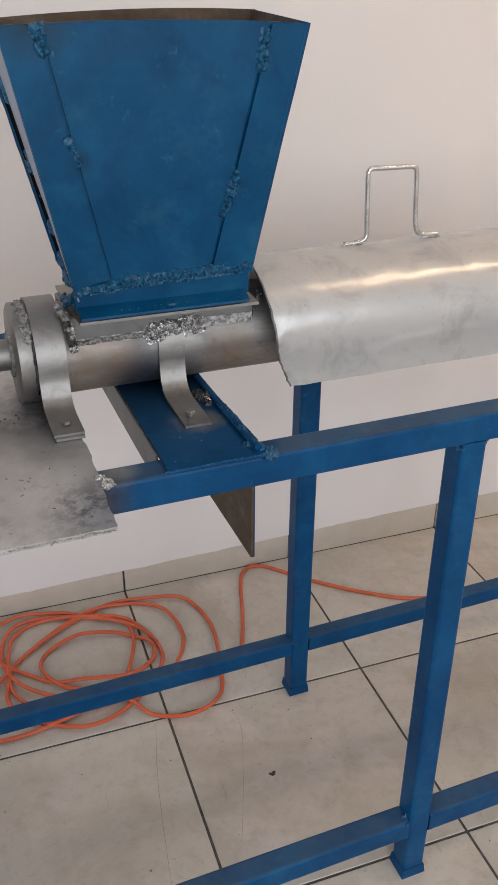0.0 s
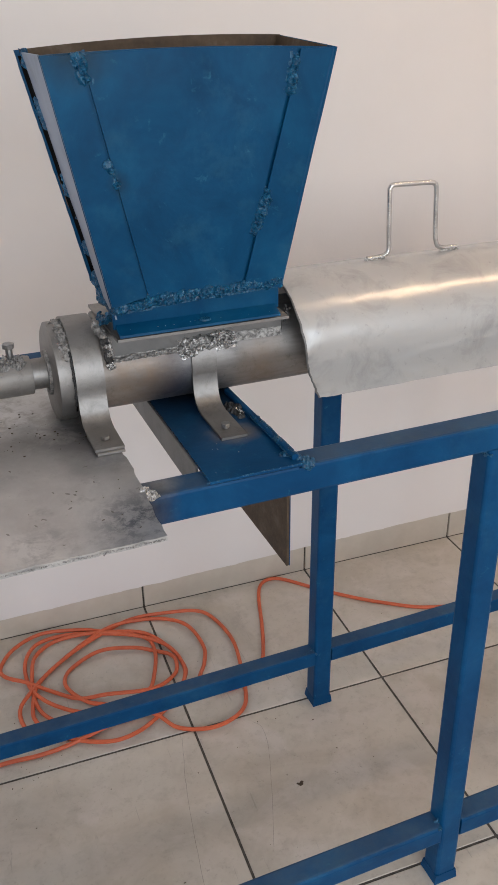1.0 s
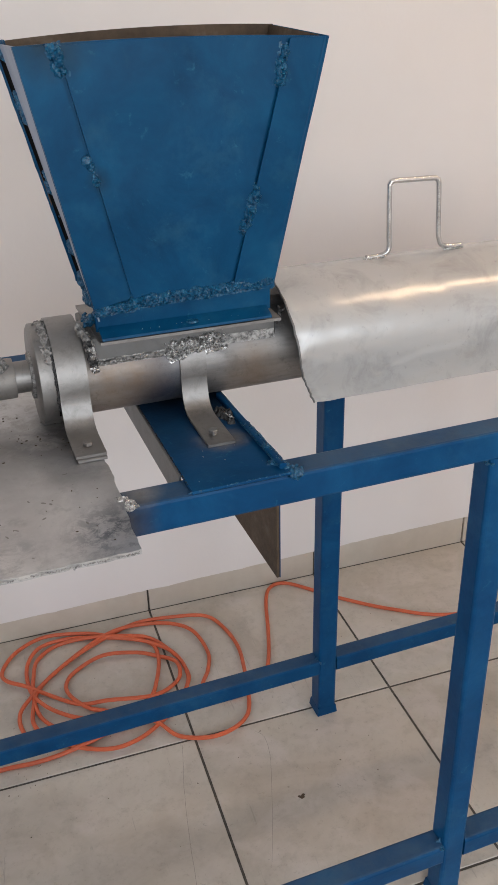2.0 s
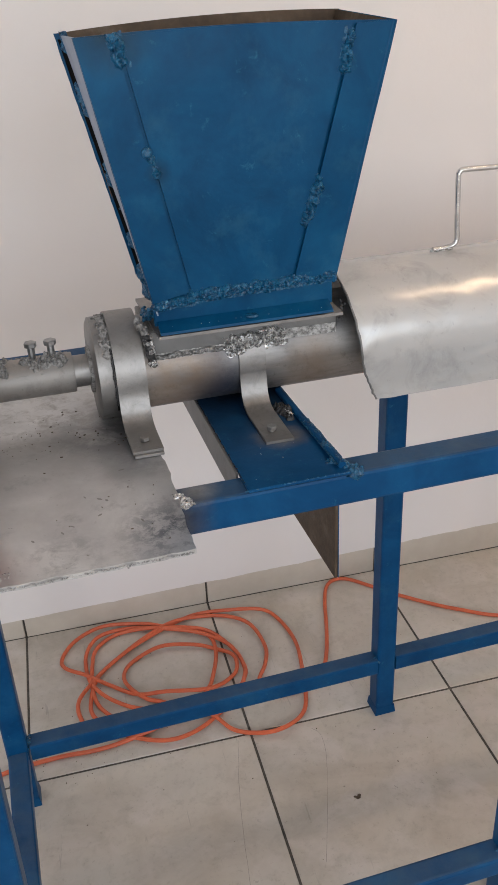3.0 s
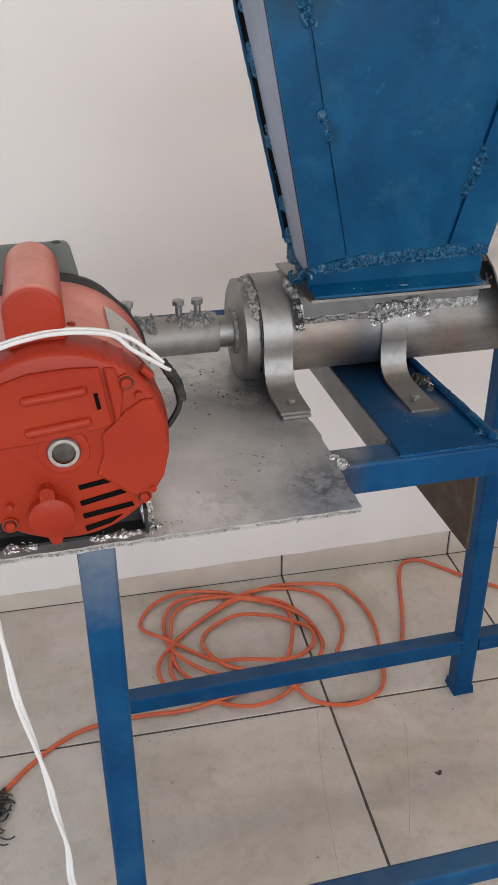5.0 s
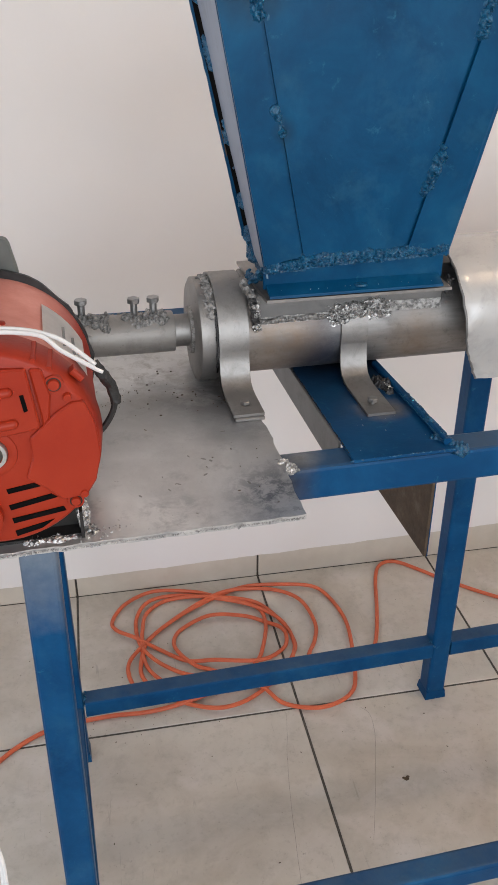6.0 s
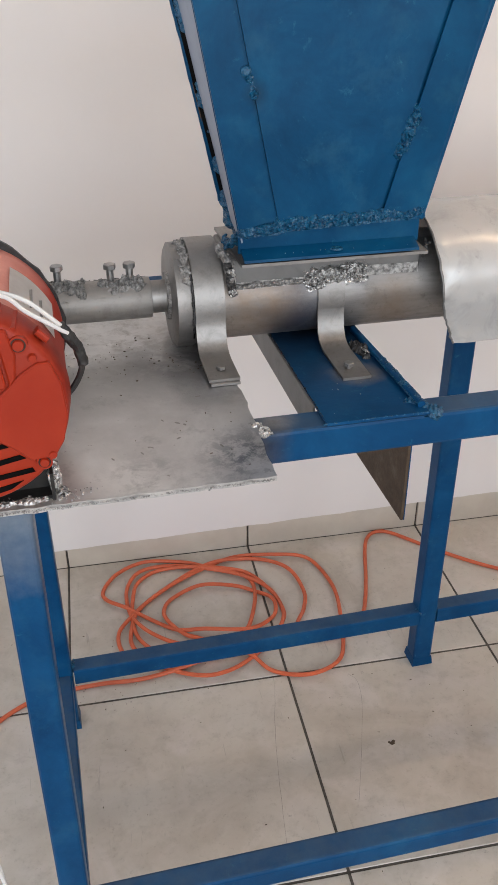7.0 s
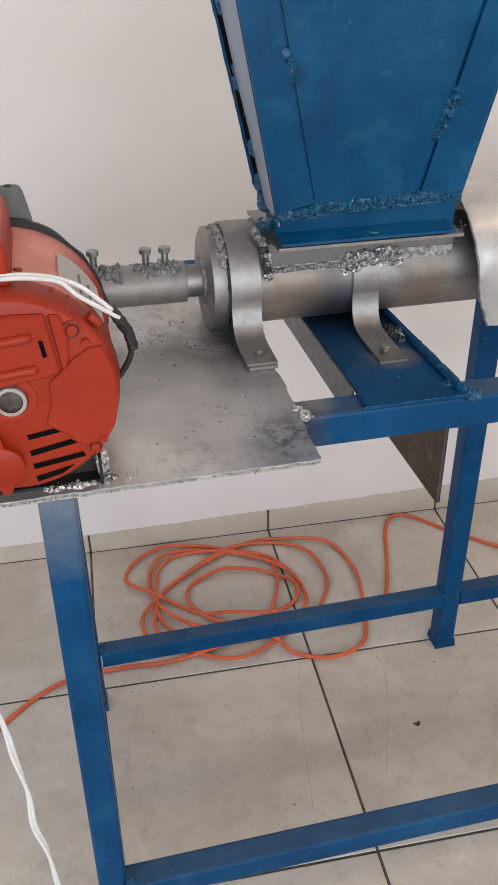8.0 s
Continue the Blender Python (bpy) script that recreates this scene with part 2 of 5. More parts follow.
def heat_steel():
    m = Mat("heat_tinted_pipe_steel", 0.45, 0.85)
    streak, grain = m.noise(60, 6, 0.7, (0.12, 1.0, 1.0)), m.noise(95, 6, 0.75)
    big, mid, fine = m.noise(7, 4, 0.55, (0.9, 2.0, 2.0)), m.noise(30, 6, 0.7), m.noise(170, 4, 0.7)
    c = m.ramp(big, (0.28, (0.15, 0.158, 0.18)), (0.42, (0.285, 0.275, 0.27)), (0.6, (0.37, 0.355, 0.345)), (0.75, (0.30, 0.265, 0.24)))
    blot = m.ramp(mid, (0.55, g(1.0)), (0.75, g(0.7)))
    c = m.mix(1.0, c, blot, "MULTIPLY")
    c = m.mix(1.0, c, m.ramp(streak, (0.35, g(1.06)), (0.68, g(0.72))), "MULTIPLY")
    c = m.mix(1.0, c, m.ramp(grain, (0.55, g(1.0)), (0.72, g(0.6))), "MULTIPLY")
    for place, reach, tint in (((-0.035, -0.045, 0.02), 0.07, (0.055, 0.075, 0.13)), ((-0.09, -0.055, 0.06), 0.07, (0.30, 0.225, 0.17)), ((0.09, -0.05, 0.05), 0.05, (0.27, 0.21, 0.165))):
        d = m.t.nodes.new("ShaderNodeVectorMath")
        d.operation = "DISTANCE"
        d.inputs[1].default_value = place
        m.t.links.new(m.co, d.inputs[0])
        k = m.ramp(d.outputs["Value"], (reach * 0.25, g(0.85)), (reach, g(0.0)))
        c = m.mix(m.mix(1.0, k, m.ramp(mid, (0.3, g(0.4)), (0.6, g(1.0))), "MULTIPLY"), c, tint)
    m.colour(c)
    m.rough(m.scalar(mid, 0.40, 0.66)).bump(fine, 0.0006, 0.4).bump(mid, 0.001, 0.3)
    return m.m


BARREL = heat_steel()
SLEEVE = steel("worn_brownish_sleeve", 0.30, 0.44, 0.50, 0.66, 0.8, 12.0, (0.3, 1.5, 1.5), (1.0, 0.935, 0.88))
# the side sheet's grazing reflection of the wall is put into this pale colour
PALE = steel("painted_pale_blue_sheen", 0.28, 0.36, 0.36, 0.52, 0.25, 6.0, None, (0.80, 0.94, 1.22))
DULL = steel("dull_bare_steel", 0.16, 0.26, 0.4, 0.6, 0.7, 9.0)
EDGE = weld_metal("flame_cut_edge", (0.2, 0.195, 0.19), (0.55, 0.54, 0.53), 0.45, 0.5)
# first patch paints weld soot together with the shade under the barrel
SOOT_SHADE = blue_paint("sooted_blue_paint_with_barrel_shade", [((-0.275, 0.06, 0.88), 0.13, (0.006, 0.009, 0.014), (0.010, 0.020, 0.034)), ((-0.262, -0.092, 0.88), 0.027, (0.11, 0.09, 0.07), (0.27, 0.24, 0.20))], False, TONE)
SHEET = steel("dull_galvanised_sheet", 0.42, 0.51, 0.50, 0.66, 0.28, 5.0, (0.6, 1.5, 1.5), (1.0, 0.97, 0.945))
gloss = SHEET.node_tree.nodes["Principled BSDF"]      # a thin smooth zinc film over the dull sheet
gloss.inputs["Coat Weight"].default_value, gloss.inputs["Coat Roughness"].default_value, gloss.inputs["Coat IOR"].default_value = 1.0, 0.22, 1.95
BAR = steel("brushed_flat_bar_steel", 0.26, 0.37, 0.40, 0.56, 0.88, 14.0, None, (1.0, 0.955, 0.92))
ROD = steel("bright_bent_rod", 0.52, 0.72, 0.14, 0.3, 0.95, 40.0)
SILVER = weld_metal("bright_weld_slag", (0.13, 0.127, 0.124), (0.78, 0.77, 0.76), 0.26, 0.9)
SEAMWELD = weld_metal("burnt_grey_seam", (0.12, 0.117, 0.113), (0.48, 0.465, 0.45), 0.45, 0.6)
GREYWELD = weld_metal("dull_grey_weld", (0.12, 0.115, 0.11), (0.40, 0.385, 0.37), 0.5, 0.5)
BLUEWELD = weld_metal("painted_weld_bead", (0.0015, 0.034, 0.088), (0.010, 0.108, 0.215), 0.25, 0.0, 0.5)
DARKWELD = weld_metal("burnt_dark_weld", (0.010, 0.011, 0.013), (0.070, 0.068, 0.068), 0.34, 0.3)
CRACK = plain("dirt_in_a_hairline_crack", (0.17, 0.15, 0.13), (0.32, 0.285, 0.25), 0.9, 0, 60)
GROUT = plain("dark_grout", (0.050, 0.043, 0.036), (0.115, 0.10, 0.084), 0.9, 0, 60)
SKIRT = plain("beige_skirting_tile", (0.50, 0.44, 0.372), (0.58, 0.52, 0.448), 0.4, 0, 9)
CEIL = plain("white_ceiling_paint", (0.76, 0.75, 0.73), (0.8, 0.79, 0.77), 0.85, 0, 5)
CABLE = plain("orange_rubber_cable", (0.58, 0.108, 0.042), (0.68, 0.145, 0.060), 0.5, 0, 30)
WHITE = plain("white_pvc_flex", (0.68, 0.67, 0.66), (0.76, 0.75, 0.74), 0.45, 0, 40)
TAPE = plain("black_insulating_tape", (0.012, 0.012, 0.013), (0.03, 0.03, 0.03), 0.45, 0, 60, 0.001, 0.6)
BLACK = plain("black_painted_steel", (0.008, 0.008, 0.009), (0.03, 0.028, 0.026), 0.5, 0.2, 30)
# near-black colour that stands for shade in gaps and openings
SHADE = plain("near_black_shade", (0.002, 0.002, 0.002), (0.005, 0.004, 0.004), 0.9, 0, 30, spec=0.1)
SHAFT = plain("oiled_dark_shaft", (0.05, 0.044, 0.038), (0.13, 0.115, 0.10), 0.4, 0.5, 90)
ZINC = steel("weathered_zinc_bolt", 0.26, 0.46, 0.25, 0.42, 0.9, 60.0)
GREY = plain("grey_green_cast_housing", (0.115, 0.125, 0.118), (0.15, 0.16, 0.15), 0.5, 0.1, 30)
ALU = plain("worn_aluminium_ring", (0.4, 0.4, 0.4), (0.62, 0.62, 0.61), 0.38, 0.8, 80)
LABELM = plain("scuffed_foil_label", (0.78, 0.77, 0.76), (0.90, 0.89, 0.88), 0.34, 0.0, 60)
INK = plain("grey_print", (0.16, 0.16, 0.16), (0.3, 0.3, 0.3), 0.6)
BRISTLE = plain("black_bristles", (0.015, 0.014, 0.013), (0.06, 0.055, 0.05), 0.6)
LEAF = plain("white_door_and_frame_paint", (0.72, 0.71, 0.69), (0.77, 0.76, 0.74), 0.5)

# ---- building helpers ----
MACHINE = pose(0.2, 1.247, 0, 0, 0, 2.2)     # the press stands slightly askew to the wall
AXIS_V, AXIS_W = 0.263, 0.94                 # line of the barrel, in the press's own axes


def thing(name, base, label, category, group="", m=MACHINE, kind=""):
    ob = new(name)
    ob.matrix_world = m @ Matrix.Translation(base)
    ob.empty_display_size = 0.05
    ob["base"] = list(base)
    return tagged(ob, label, category, group, kind)


def base_of(ob):
    o, p = ob, Vector((0, 0, 0))
    while o is not None:
        if "base" in o:
            p = Vector(o["base"])
            break
        o = o.parent
    return p


def part(name, bm, material, parent, label="", smooth=False):
    """Link bm, given in the axes of its thing's place, as one mesh under a thing or a part."""
    bmesh.ops.translate(bm, verts=bm.verts, vec=-base_of(parent))
    me = bpy.data.meshes.new(name)
    bmesh.ops.recalc_face_normals(bm, faces=bm.faces)
    bm.to_mesh(me)
    bm.free()
    me.materials.append(material)
    if smooth:
        me.polygons.foreach_set("use_smooth", [True] * len(me.polygons))
        me.set_sharp_from_angle(angle=radians(38))
    ob = new(name, me)
    ob.parent = parent
    return tagged(ob, label)


def box(bm, lo, hi, bev=0.0, seg=1):
    size, mid = [b - a for a, b in zip(lo, hi)], [(a + b) / 2 for a, b in zip(lo, hi)]
    r = bmesh.ops.create_cube(bm, size=1, matrix=Matrix.Translation(mid) @ Matrix.Diagonal((*size, 1)))
    if bev:
        edges = list({e for v in r["verts"] for e in v.link_edges})
        bmesh.ops.bevel(bm, geom=edges, offset=bev, segments=seg, affect="EDGES", profile=0.5)
    return bm


def boxed(lo, hi, bev=0.0, seg=1):
    return box(bmesh.new(), lo, hi, bev, seg)


def bar(a, b, wx, wy, bev=0.004, seg=2, lengthwise=True):
    """A rectangular bar or tube between two points."""
    a, b = Vector(a), Vector(b)
    bm, d = bmesh.new(), b - a
    box(bm, (-wx / 2, -wy / 2, 0), (wx / 2, wy / 2, d.length))
    if bev:
        e = [e for e in bm.edges if abs(e.verts[0].co.z - e.verts[1].co.z) > 1e-6]
        bmesh.ops.bevel(bm, geom=e, offset=bev, segments=seg, affect="EDGES", profile=0.5)
    if abs(d.normalized().z) > 0.7:
        rot = Vector((0, 0, 1)).rotation_difference(d)
    else:
        x = Vector((0, 0, 1)).cross(d).normalized()
        rot = Matrix((x, d.normalized().cross(x), d.normalized())).transposed().to_quaternion()
    bmesh.ops.transform(bm, matrix=Matrix.Translation(a) @ rot.to_matrix().to_4x4(), verts=bm.verts)
    return bm


def lathe(profile, axis, centre, seg=48, a0=0.0, a1=360.0):
    """Turn (along, radius) round an axis 'x', 'y' or 'z' through centre."""
    bm, full = bmesh.new(), abs(a1 - a0) >= 359.9
    n = seg if full else seg + 1
    rings = []
    for i in range(n):
        a = radians(a0 + (a1 - a0) * i / seg)
        ring = []
        for h, r in profile:
            p = {"x": (h, r * math.cos(a), r * math.sin(a)), "y": (r * math.cos(a), h, r * math.sin(a)), "z": (r * math.cos(a), r * math.sin(a), h)}[axis]
            ring.append(bm.verts.new(Vector(centre) + Vector(p)))
        rings.append(ring)
    for i in range(seg):
        A, B = rings[i], rings[(i + 1) % n]
        for j in range(len(profile) - 1):
            bm.faces.new((A[j], A[j + 1], B[j + 1], B[j]))
    bmesh.ops.remove_doubles(bm, verts=bm.verts, dist=1e-6)
    return bm


def prism(outline, axis, lo, hi, bev=0.0):
    """Extrude a closed outline of 2D points along an axis."""
    bm = bmesh.new()
    put = {"x": lambda p, h: (h, p[0], p[1]), "y": lambda p, h: (p[0], h, p[1]), "z": lambda p, h: (p[0], p[1], h)}[axis]
    A, B = [bm.verts.new(put(p, lo)) for p in outline], [bm.verts.new(put(p, hi)) for p in outline]
    bm.faces.new(A), bm.faces.new(B[::-1])
    for i in range(len(A)):
        j = (i + 1) % len(A)
        bm.faces.new((A[i], B[i], B[j], A[j]))
    bmesh.ops.recalc_face_normals(bm, faces=bm.faces)
    if bev:
        bmesh.ops.bevel(bm, geom=list(bm.edges), offset=bev, segments=1, affect="EDGES")
    return bm


def ribbon(path, width_axis, lo, hi, thick):
    """A bent flat bar: a 2D path in the plane across width_axis, with thickness."""
    P = [Vector(p) for p in path]
    out, inn = [], []
    for i, p in enumerate(P):
        t = (P[min(i + 1, len(P) - 1)] - P[max(i - 1, 0)]).normalized()
        nrm = Vector((-t.y, t.x))
        out.append(p + nrm * thick / 2), inn.append(p - nrm * thick / 2)
    return prism([tuple(q) for q in out + inn[::-1]], width_axis, lo, hi)


def smooth_path(points, steps=6, closed=False):
    """Points of a smooth curve through the given ones."""
    P = [Vector(p) for p in points]
    n, out = len(P), []
    for i in range(n if closed else n - 1):
        a, b, c, d = (P[(i - 1) % n], P[i], P[(i + 1) % n], P[(i + 2) % n]) if closed else (P[max(i - 1, 0)], P[i], P[i + 1], P[min(i + 2, n - 1)])
        for k in range(steps):
            t = k / steps
            out.append(0.5 * (2 * b + (c - a) * t + (2 * a - 5 * b + 4 * c - d) * t * t + (3 * b - a - 3 * c + d) * t ** 3))
    return out if closed else out + [P[-1]]


def pipe(path, r, seg=8):
    """A round rod, cable or wire along a 3D path."""
    bm, rings, P = bmesh.new(), [], [Vector(p) for p in path]
    up = Vector((0.13, 0.21, 0.97)).normalized()
    for i, p in enumerate(P):
        t = (P[min(i + 1, len(P) - 1)] - P[max(i - 1, 0)]).normalized()
        x = up.cross(t)
        x = x.normalized() if x.length > 1e-4 else Vector((1, 0, 0))
        y = t.cross(x)
        up = y
        rings.append([bm.verts.new(p + (x * math.cos(k * math.tau / seg) + y * math.sin(k * math.tau / seg)) * r) for k in range(seg)])
    for A, B in zip(rings, rings[1:]):
        for k in range(seg):
            bm.faces.new((A[k], A[(k + 1) % seg], B[(k + 1) % seg], B[k]))
    bm.faces.new(rings[0][::-1]), bm.faces.new(rings[-1])
    return bm


def drop_shape():
    bm = bmesh.new()
    bmesh.ops.create_icosphere(bm, subdivisions=1, radius=1)
    shape = [v.co.copy() for v in bm.verts], [[v.index for v in f.verts] for f in bm.faces]
    bm.free()
    return shape


DROP = drop_shape()


def weld(line, r, n, seed, spread=1.0, flat=1.0):
    """A lumpy bead: many small uneven drops strung along a line."""
    rnd, P, verts, faces = random.Random(seed), [Vector(p) for p in line], [], []
    sx, sy, sz = spread if isinstance(spread, tuple) else (spread,) * 3
    for i in range(n):
        s = (i + rnd.random()) / n * (len(P) - 1)
        k = min(int(s), len(P) - 2)
        p = P[k].lerp(P[k + 1], s - k) + Vector((rnd.gauss(0, 1) * sx, rnd.gauss(0, 1) * sy, rnd.gauss(0, 1) * flat * sz)) * r * 0.55
        q = r * rnd.uniform(0.45, 1.15)
        m = Matrix.Translation(p) @ Euler([rnd.uniform(0, 6) for _ in range(3)]).to_matrix().to_4x4() @ Matrix.Diagonal((q * rnd.uniform(0.7, 1.3), q * rnd.uniform(0.7, 1.2), q * rnd.uniform(0.65, 1.0), 1))
        at = len(verts)
        verts += [m @ c + Vector((rnd.gauss(0, 1), rnd.gauss(0, 1), rnd.gauss(0, 1))) * q * 0.12 for c in DROP[0]]
        faces += [[at + v for v in f] for f in DROP[1]]
    me = bpy.data.meshes.new("tmp")
    me.from_pydata(verts, [], faces)
    bm = bmesh.new()
    bm.from_mesh(me)
    bpy.data.meshes.remove(me)
    return bm


def bead(line, r, n, seed, mat, parent, label="", spread=1.0, flat=1.0):
    """A weld whose drops have run together."""
    ob = part("weld", weld(line, r, n, seed, spread, flat), mat, parent, label, mat not in (SILVER, EDGE))
    if mat in (SILVER, EDGE):
        ob["kind"] = "stuff"
        return ob
    mod = ob.modifiers.new("fuse", "REMESH")
    mod.mode, mod.voxel_size, mod.use_smooth_shade = "VOXEL", max(0.0009, r * 0.26), True
    return ob


def crust(a, b, nrm, width, height, seed, mat, parent, label="", step=0.0008, cell=0.0045, smooth=True):
    """A crinkled, ragged-edged layer of weld along a line on a surface that faces nrm."""
    a, b, nrm = Vector(a), Vector(b), Vector(nrm).normalized()
    d = b - a
    across = nrm.cross(d).normalized()
    n, m = max(4, int(d.length / step)), max(6, int(width * 1.5 / step))
    verts, faces, off = [], [], Vector((seed * 1.7, seed * 0.9, seed * 0.3))
    for i in range(n + 1):
        for j in range(m + 1):
            s, t = i / n, 2 * j / m - 1
            p = a + d * s + across * (t * width * 0.75)
            q = p / cell + off
            ends = min(1.0, min(s, 1 - s) * d.length / (width * 0.35))
            edge = 0.8 - abs(t) ** 1.5 * 1.35 - (1 - ends) * 1.2 + 0.9 * noise.noise(q * 0.36) + 0.55 * noise.noise(q * 0.13)
            ridge = 1 - abs(noise.noise(q)) * 2.2
            lump = 0.5 + 0.5 * ridge + 0.3 * noise.noise(q * 2.3) + 0.45 * noise.noise(q * 0.5)
            h = height * (min(1.0, max(-0.6, edge * 1.6)) * lump - 0.12) if edge > 0 else -height * 0.6
            verts.append(p + nrm * h + Vector(noise.noise_vector(q * 1.3)) * height * 0.3)
    w = m + 1
    for i in range(n):
        for j in range(m):
            k = i * w + j
            faces.append((k, k + 1, k + w + 1, k + w))
    me = bpy.data.meshes.new("tmp")
    me.from_pydata(verts, [], faces)
    bm = bmesh.new()
    bm.from_mesh(me)
    bpy.data.meshes.remove(me)
    return part("weld", bm, mat, parent, label, smooth)


def hexbolt(parent, at, r, h, stem, mat, name="bolt"):
    """A hexagon head on its stem, standing up from at."""
    x, y, z = at
    bm = lathe([(0, 0), (0, r * 0.55), (stem, r * 0.55), (stem, 0)], "z", at, 10)
    head = [(x + r * math.cos(radians(60 * k + 14)), y + r * math.sin(radians(60 * k + 14))) for k in range(6)]
    b2 = prism(head, "z", z + stem, z + stem + h, h * 0.12)
    me = bpy.data.meshes.new("tmp")
    b2.to_mesh(me), b2.free()
    bm.from_mesh(me)
    bpy.data.meshes.remove(me)
    return part(name, bm, mat, parent)


def joined(*bms):
    bm = bms[0]
    for o in bms[1:]:
        me = bpy.data.meshes.new("tmp")
        o.to_mesh(me), o.free()
        bm.from_mesh(me)
        bpy.data.meshes.remove(me)
    return bm


# ---- room ----
X0, X1, Y0, Y1, H = -1.9, 3.0, -2.4, 2.18, 2.7


def solid(name, lo, hi, mat, label="", cat="", bm=None, kind="structure"):
    ob = new(name)
    ob.location = ((lo[0] + hi[0]) / 2, (lo[1] + hi[1]) / 2, lo[2])
    ob["base"] = list(ob.location)
    tagged(ob, label, cat, "", kind)
    return ob


def wall(name, lo, hi, label):
    bm = boxed(lo, hi)
    me = bpy.data.meshes.new(name)
    bm.to_mesh(me), bm.free()
    me.materials.append(WALL)
    return tagged(new(name, me), label, "wall", kind="structure")


def wall_with_opening(name, along, lo, hi, o0, o1, z0, z1, label):
    """A wall with one rectangular opening through it; along is 'x' or 'y'."""
    bm, k = bmesh.new(), 0 if along == "x" else 1

    def piece(a, b, c, d):
        p, q = list(lo), list(hi)
        p[k], q[k], p[2], q[2] = a, b, c, d
        if b - a > 1e-4 and d - c > 1e-4:
            box(bm, p, q)
    piece(lo[k], o0, lo[2], hi[2]), piece(o1, hi[k], lo[2], hi[2]), piece(o0, o1, lo[2], z0), piece(o0, o1, z1, hi[2])
    me = bpy.data.meshes.new(name)
    bm.to_mesh(me), bm.free()
    me.materials.append(WALL)
    return tagged(new(name, me), label, "wall", kind="structure")


wall("wall_north", (X0 - 0.15, Y1, -0.03), (X1 + 0.15, Y1 + 0.15, H), "off-white painted plaster wall above a tiled skirting")
# south, west and east walls and ceiling are unseen, added to close the room
wall_with_opening("wall_south", "x", (X0 - 0.15, Y0 - 0.15, -0.03), (X1 + 0.15, Y0, H), -1.50, 2.60, 0.92, 2.60, "unseen off-white wall with a wide opening added for the fill light")
wall_with_opening("wall_west", "y", (X0 - 0.15, Y0, -0.03), (X0, Y1, H), -0.4, 1.0, 0.0, 2.25, "unseen off-white wall with a door-sized opening added for the fill light")
wall("wall_east", (X1, Y0, -0.03), (X1 + 0.15, Y1, H), "off-white painted plaster wall")
ob = wall("ceiling", (X0 - 0.15, Y0 - 0.15, H), (X1 + 0.15, Y1 + 0.15, H + 0.12), "plain white painted ceiling")
ob["category"] = "ceiling"
ob.data.materials[0] = CEIL

# ---- warm ceiling light ----
lamp = thing("ceiling_light", (2.0, 0.88, H), "warm white tube light fitted under the ceiling", "lamp", m=Matrix())
part("housing", boxed((1.40, 0.83, H - 0.05), (2.60, 0.93, H), 0.006, 2), LEAF, lamp)
tube = Mat("warm_tube", 0.5)
tube.b.inputs["Emission Color"].default_value = (1.0, 0.70, 0.44, 1)
tube.b.inputs["Emission Strength"].default_value = 66.0
part("tube", pipe([(1.43, 0.88, H - 0.07), (2.57, 0.88, H - 0.07)], 0.018, 12), tube.m, lamp, "glowing warm tube", True)
for x in (1.42, 2.58):
    part("holder", boxed((x - 0.015, 0.86, H - 0.09), (x + 0.015, 0.90, H - 0.045), 0.003), LEAF, lamp)

# ---- press stand ----
stand = thing("press_stand", (0.4, 0.2, 0), "welded blue-painted square-tube steel stand on the tiled floor", "stand")
TOP, TW = 0.875, 0.040
for k, (name, top, foot) in enumerate((
        ("leg", (-0.273, 0.020, 0.835), (-0.283, 0.003, 0)), ("leg", (0.484, 0.020, 0.835), (0.463, -0.011, 0)),
        ("leg", (1.06, 0.020, 0.835), (1.05, -0.005, 0)),
        ("leg", (-0.284, 0.449, 0.854), (-0.284, 0.449, 0)), ("leg", (0.455, 0.452, 0.854), (0.455, 0.452, 0)), ("leg", (1.06, 0.452, 0.854), (1.06, 0.452, 0)))):
    lg = part(name, bar(foot, top, TW, TW, 0.006, 3), STAND if k else FADED, stand)
    fx, fy = foot[0], foot[1]
    sk = bmesh.new()
    bmesh.ops.create_cone(sk, cap_ends=True, segments=4, radius1=0.0320, radius2=0.0287, depth=0.020, matrix=Matrix.Translation((fx, fy, 0.009)) @ Matrix.Rotation(radians(45), 4, "Z"))
    part("foot", sk, STAND, lg)
part("top_rail", bar((-0.40, 0.020, TOP - TW / 2), (1.08, 0.020, TOP - TW / 2), TW, TW), BURNT, stand)
part("top_rail", bar((-0.40, 0.452, 0.874), (1.08, 0.452, 0.874), TW, TW), STAND, stand)
for a, b in ((-0.262, 0.446), (0.486, 1.03)):
    part("low_rail", bar((a, -0.007, 0.1165), (b, -0.007, 0.1165), 0.040, 0.040, 0.006, 3), PALE_TOP, stand)
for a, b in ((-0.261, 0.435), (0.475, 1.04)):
    part("low_rail", bar((a, 0.449, 0.132), (b, 0.449, 0.132), 0.036, 0.036, 0.005, 3), PALE_TOP, stand)
part("side_rail", bar((-0.279, 0.022, 0.121), (-0.284, 0.429, 0.126), 0.036, 0.036, 0.005, 3), PALE_TOP, stand)
# cross channel that carries the barrel
ch = boxed((0.0665, -0.001, 0.8755), (0.186, 0.431, 0.8795), 0.0008)
channel = part("cross_channel", ch, SOOT_SHADE, stand, "blue steel channel with a turned-down flange")
part("flange", boxed((0.0635, 0.042, 0.838), (0.0665, 0.43, 0.8790), 0.0008), DULL, channel, "bare grey turned-down flange")
part("lip", bar((0.180, 0.010, 0.8830), (0.176, 0.23, 0.8830), 0.009, 0.008, 0.003, 3), STAND, channel)
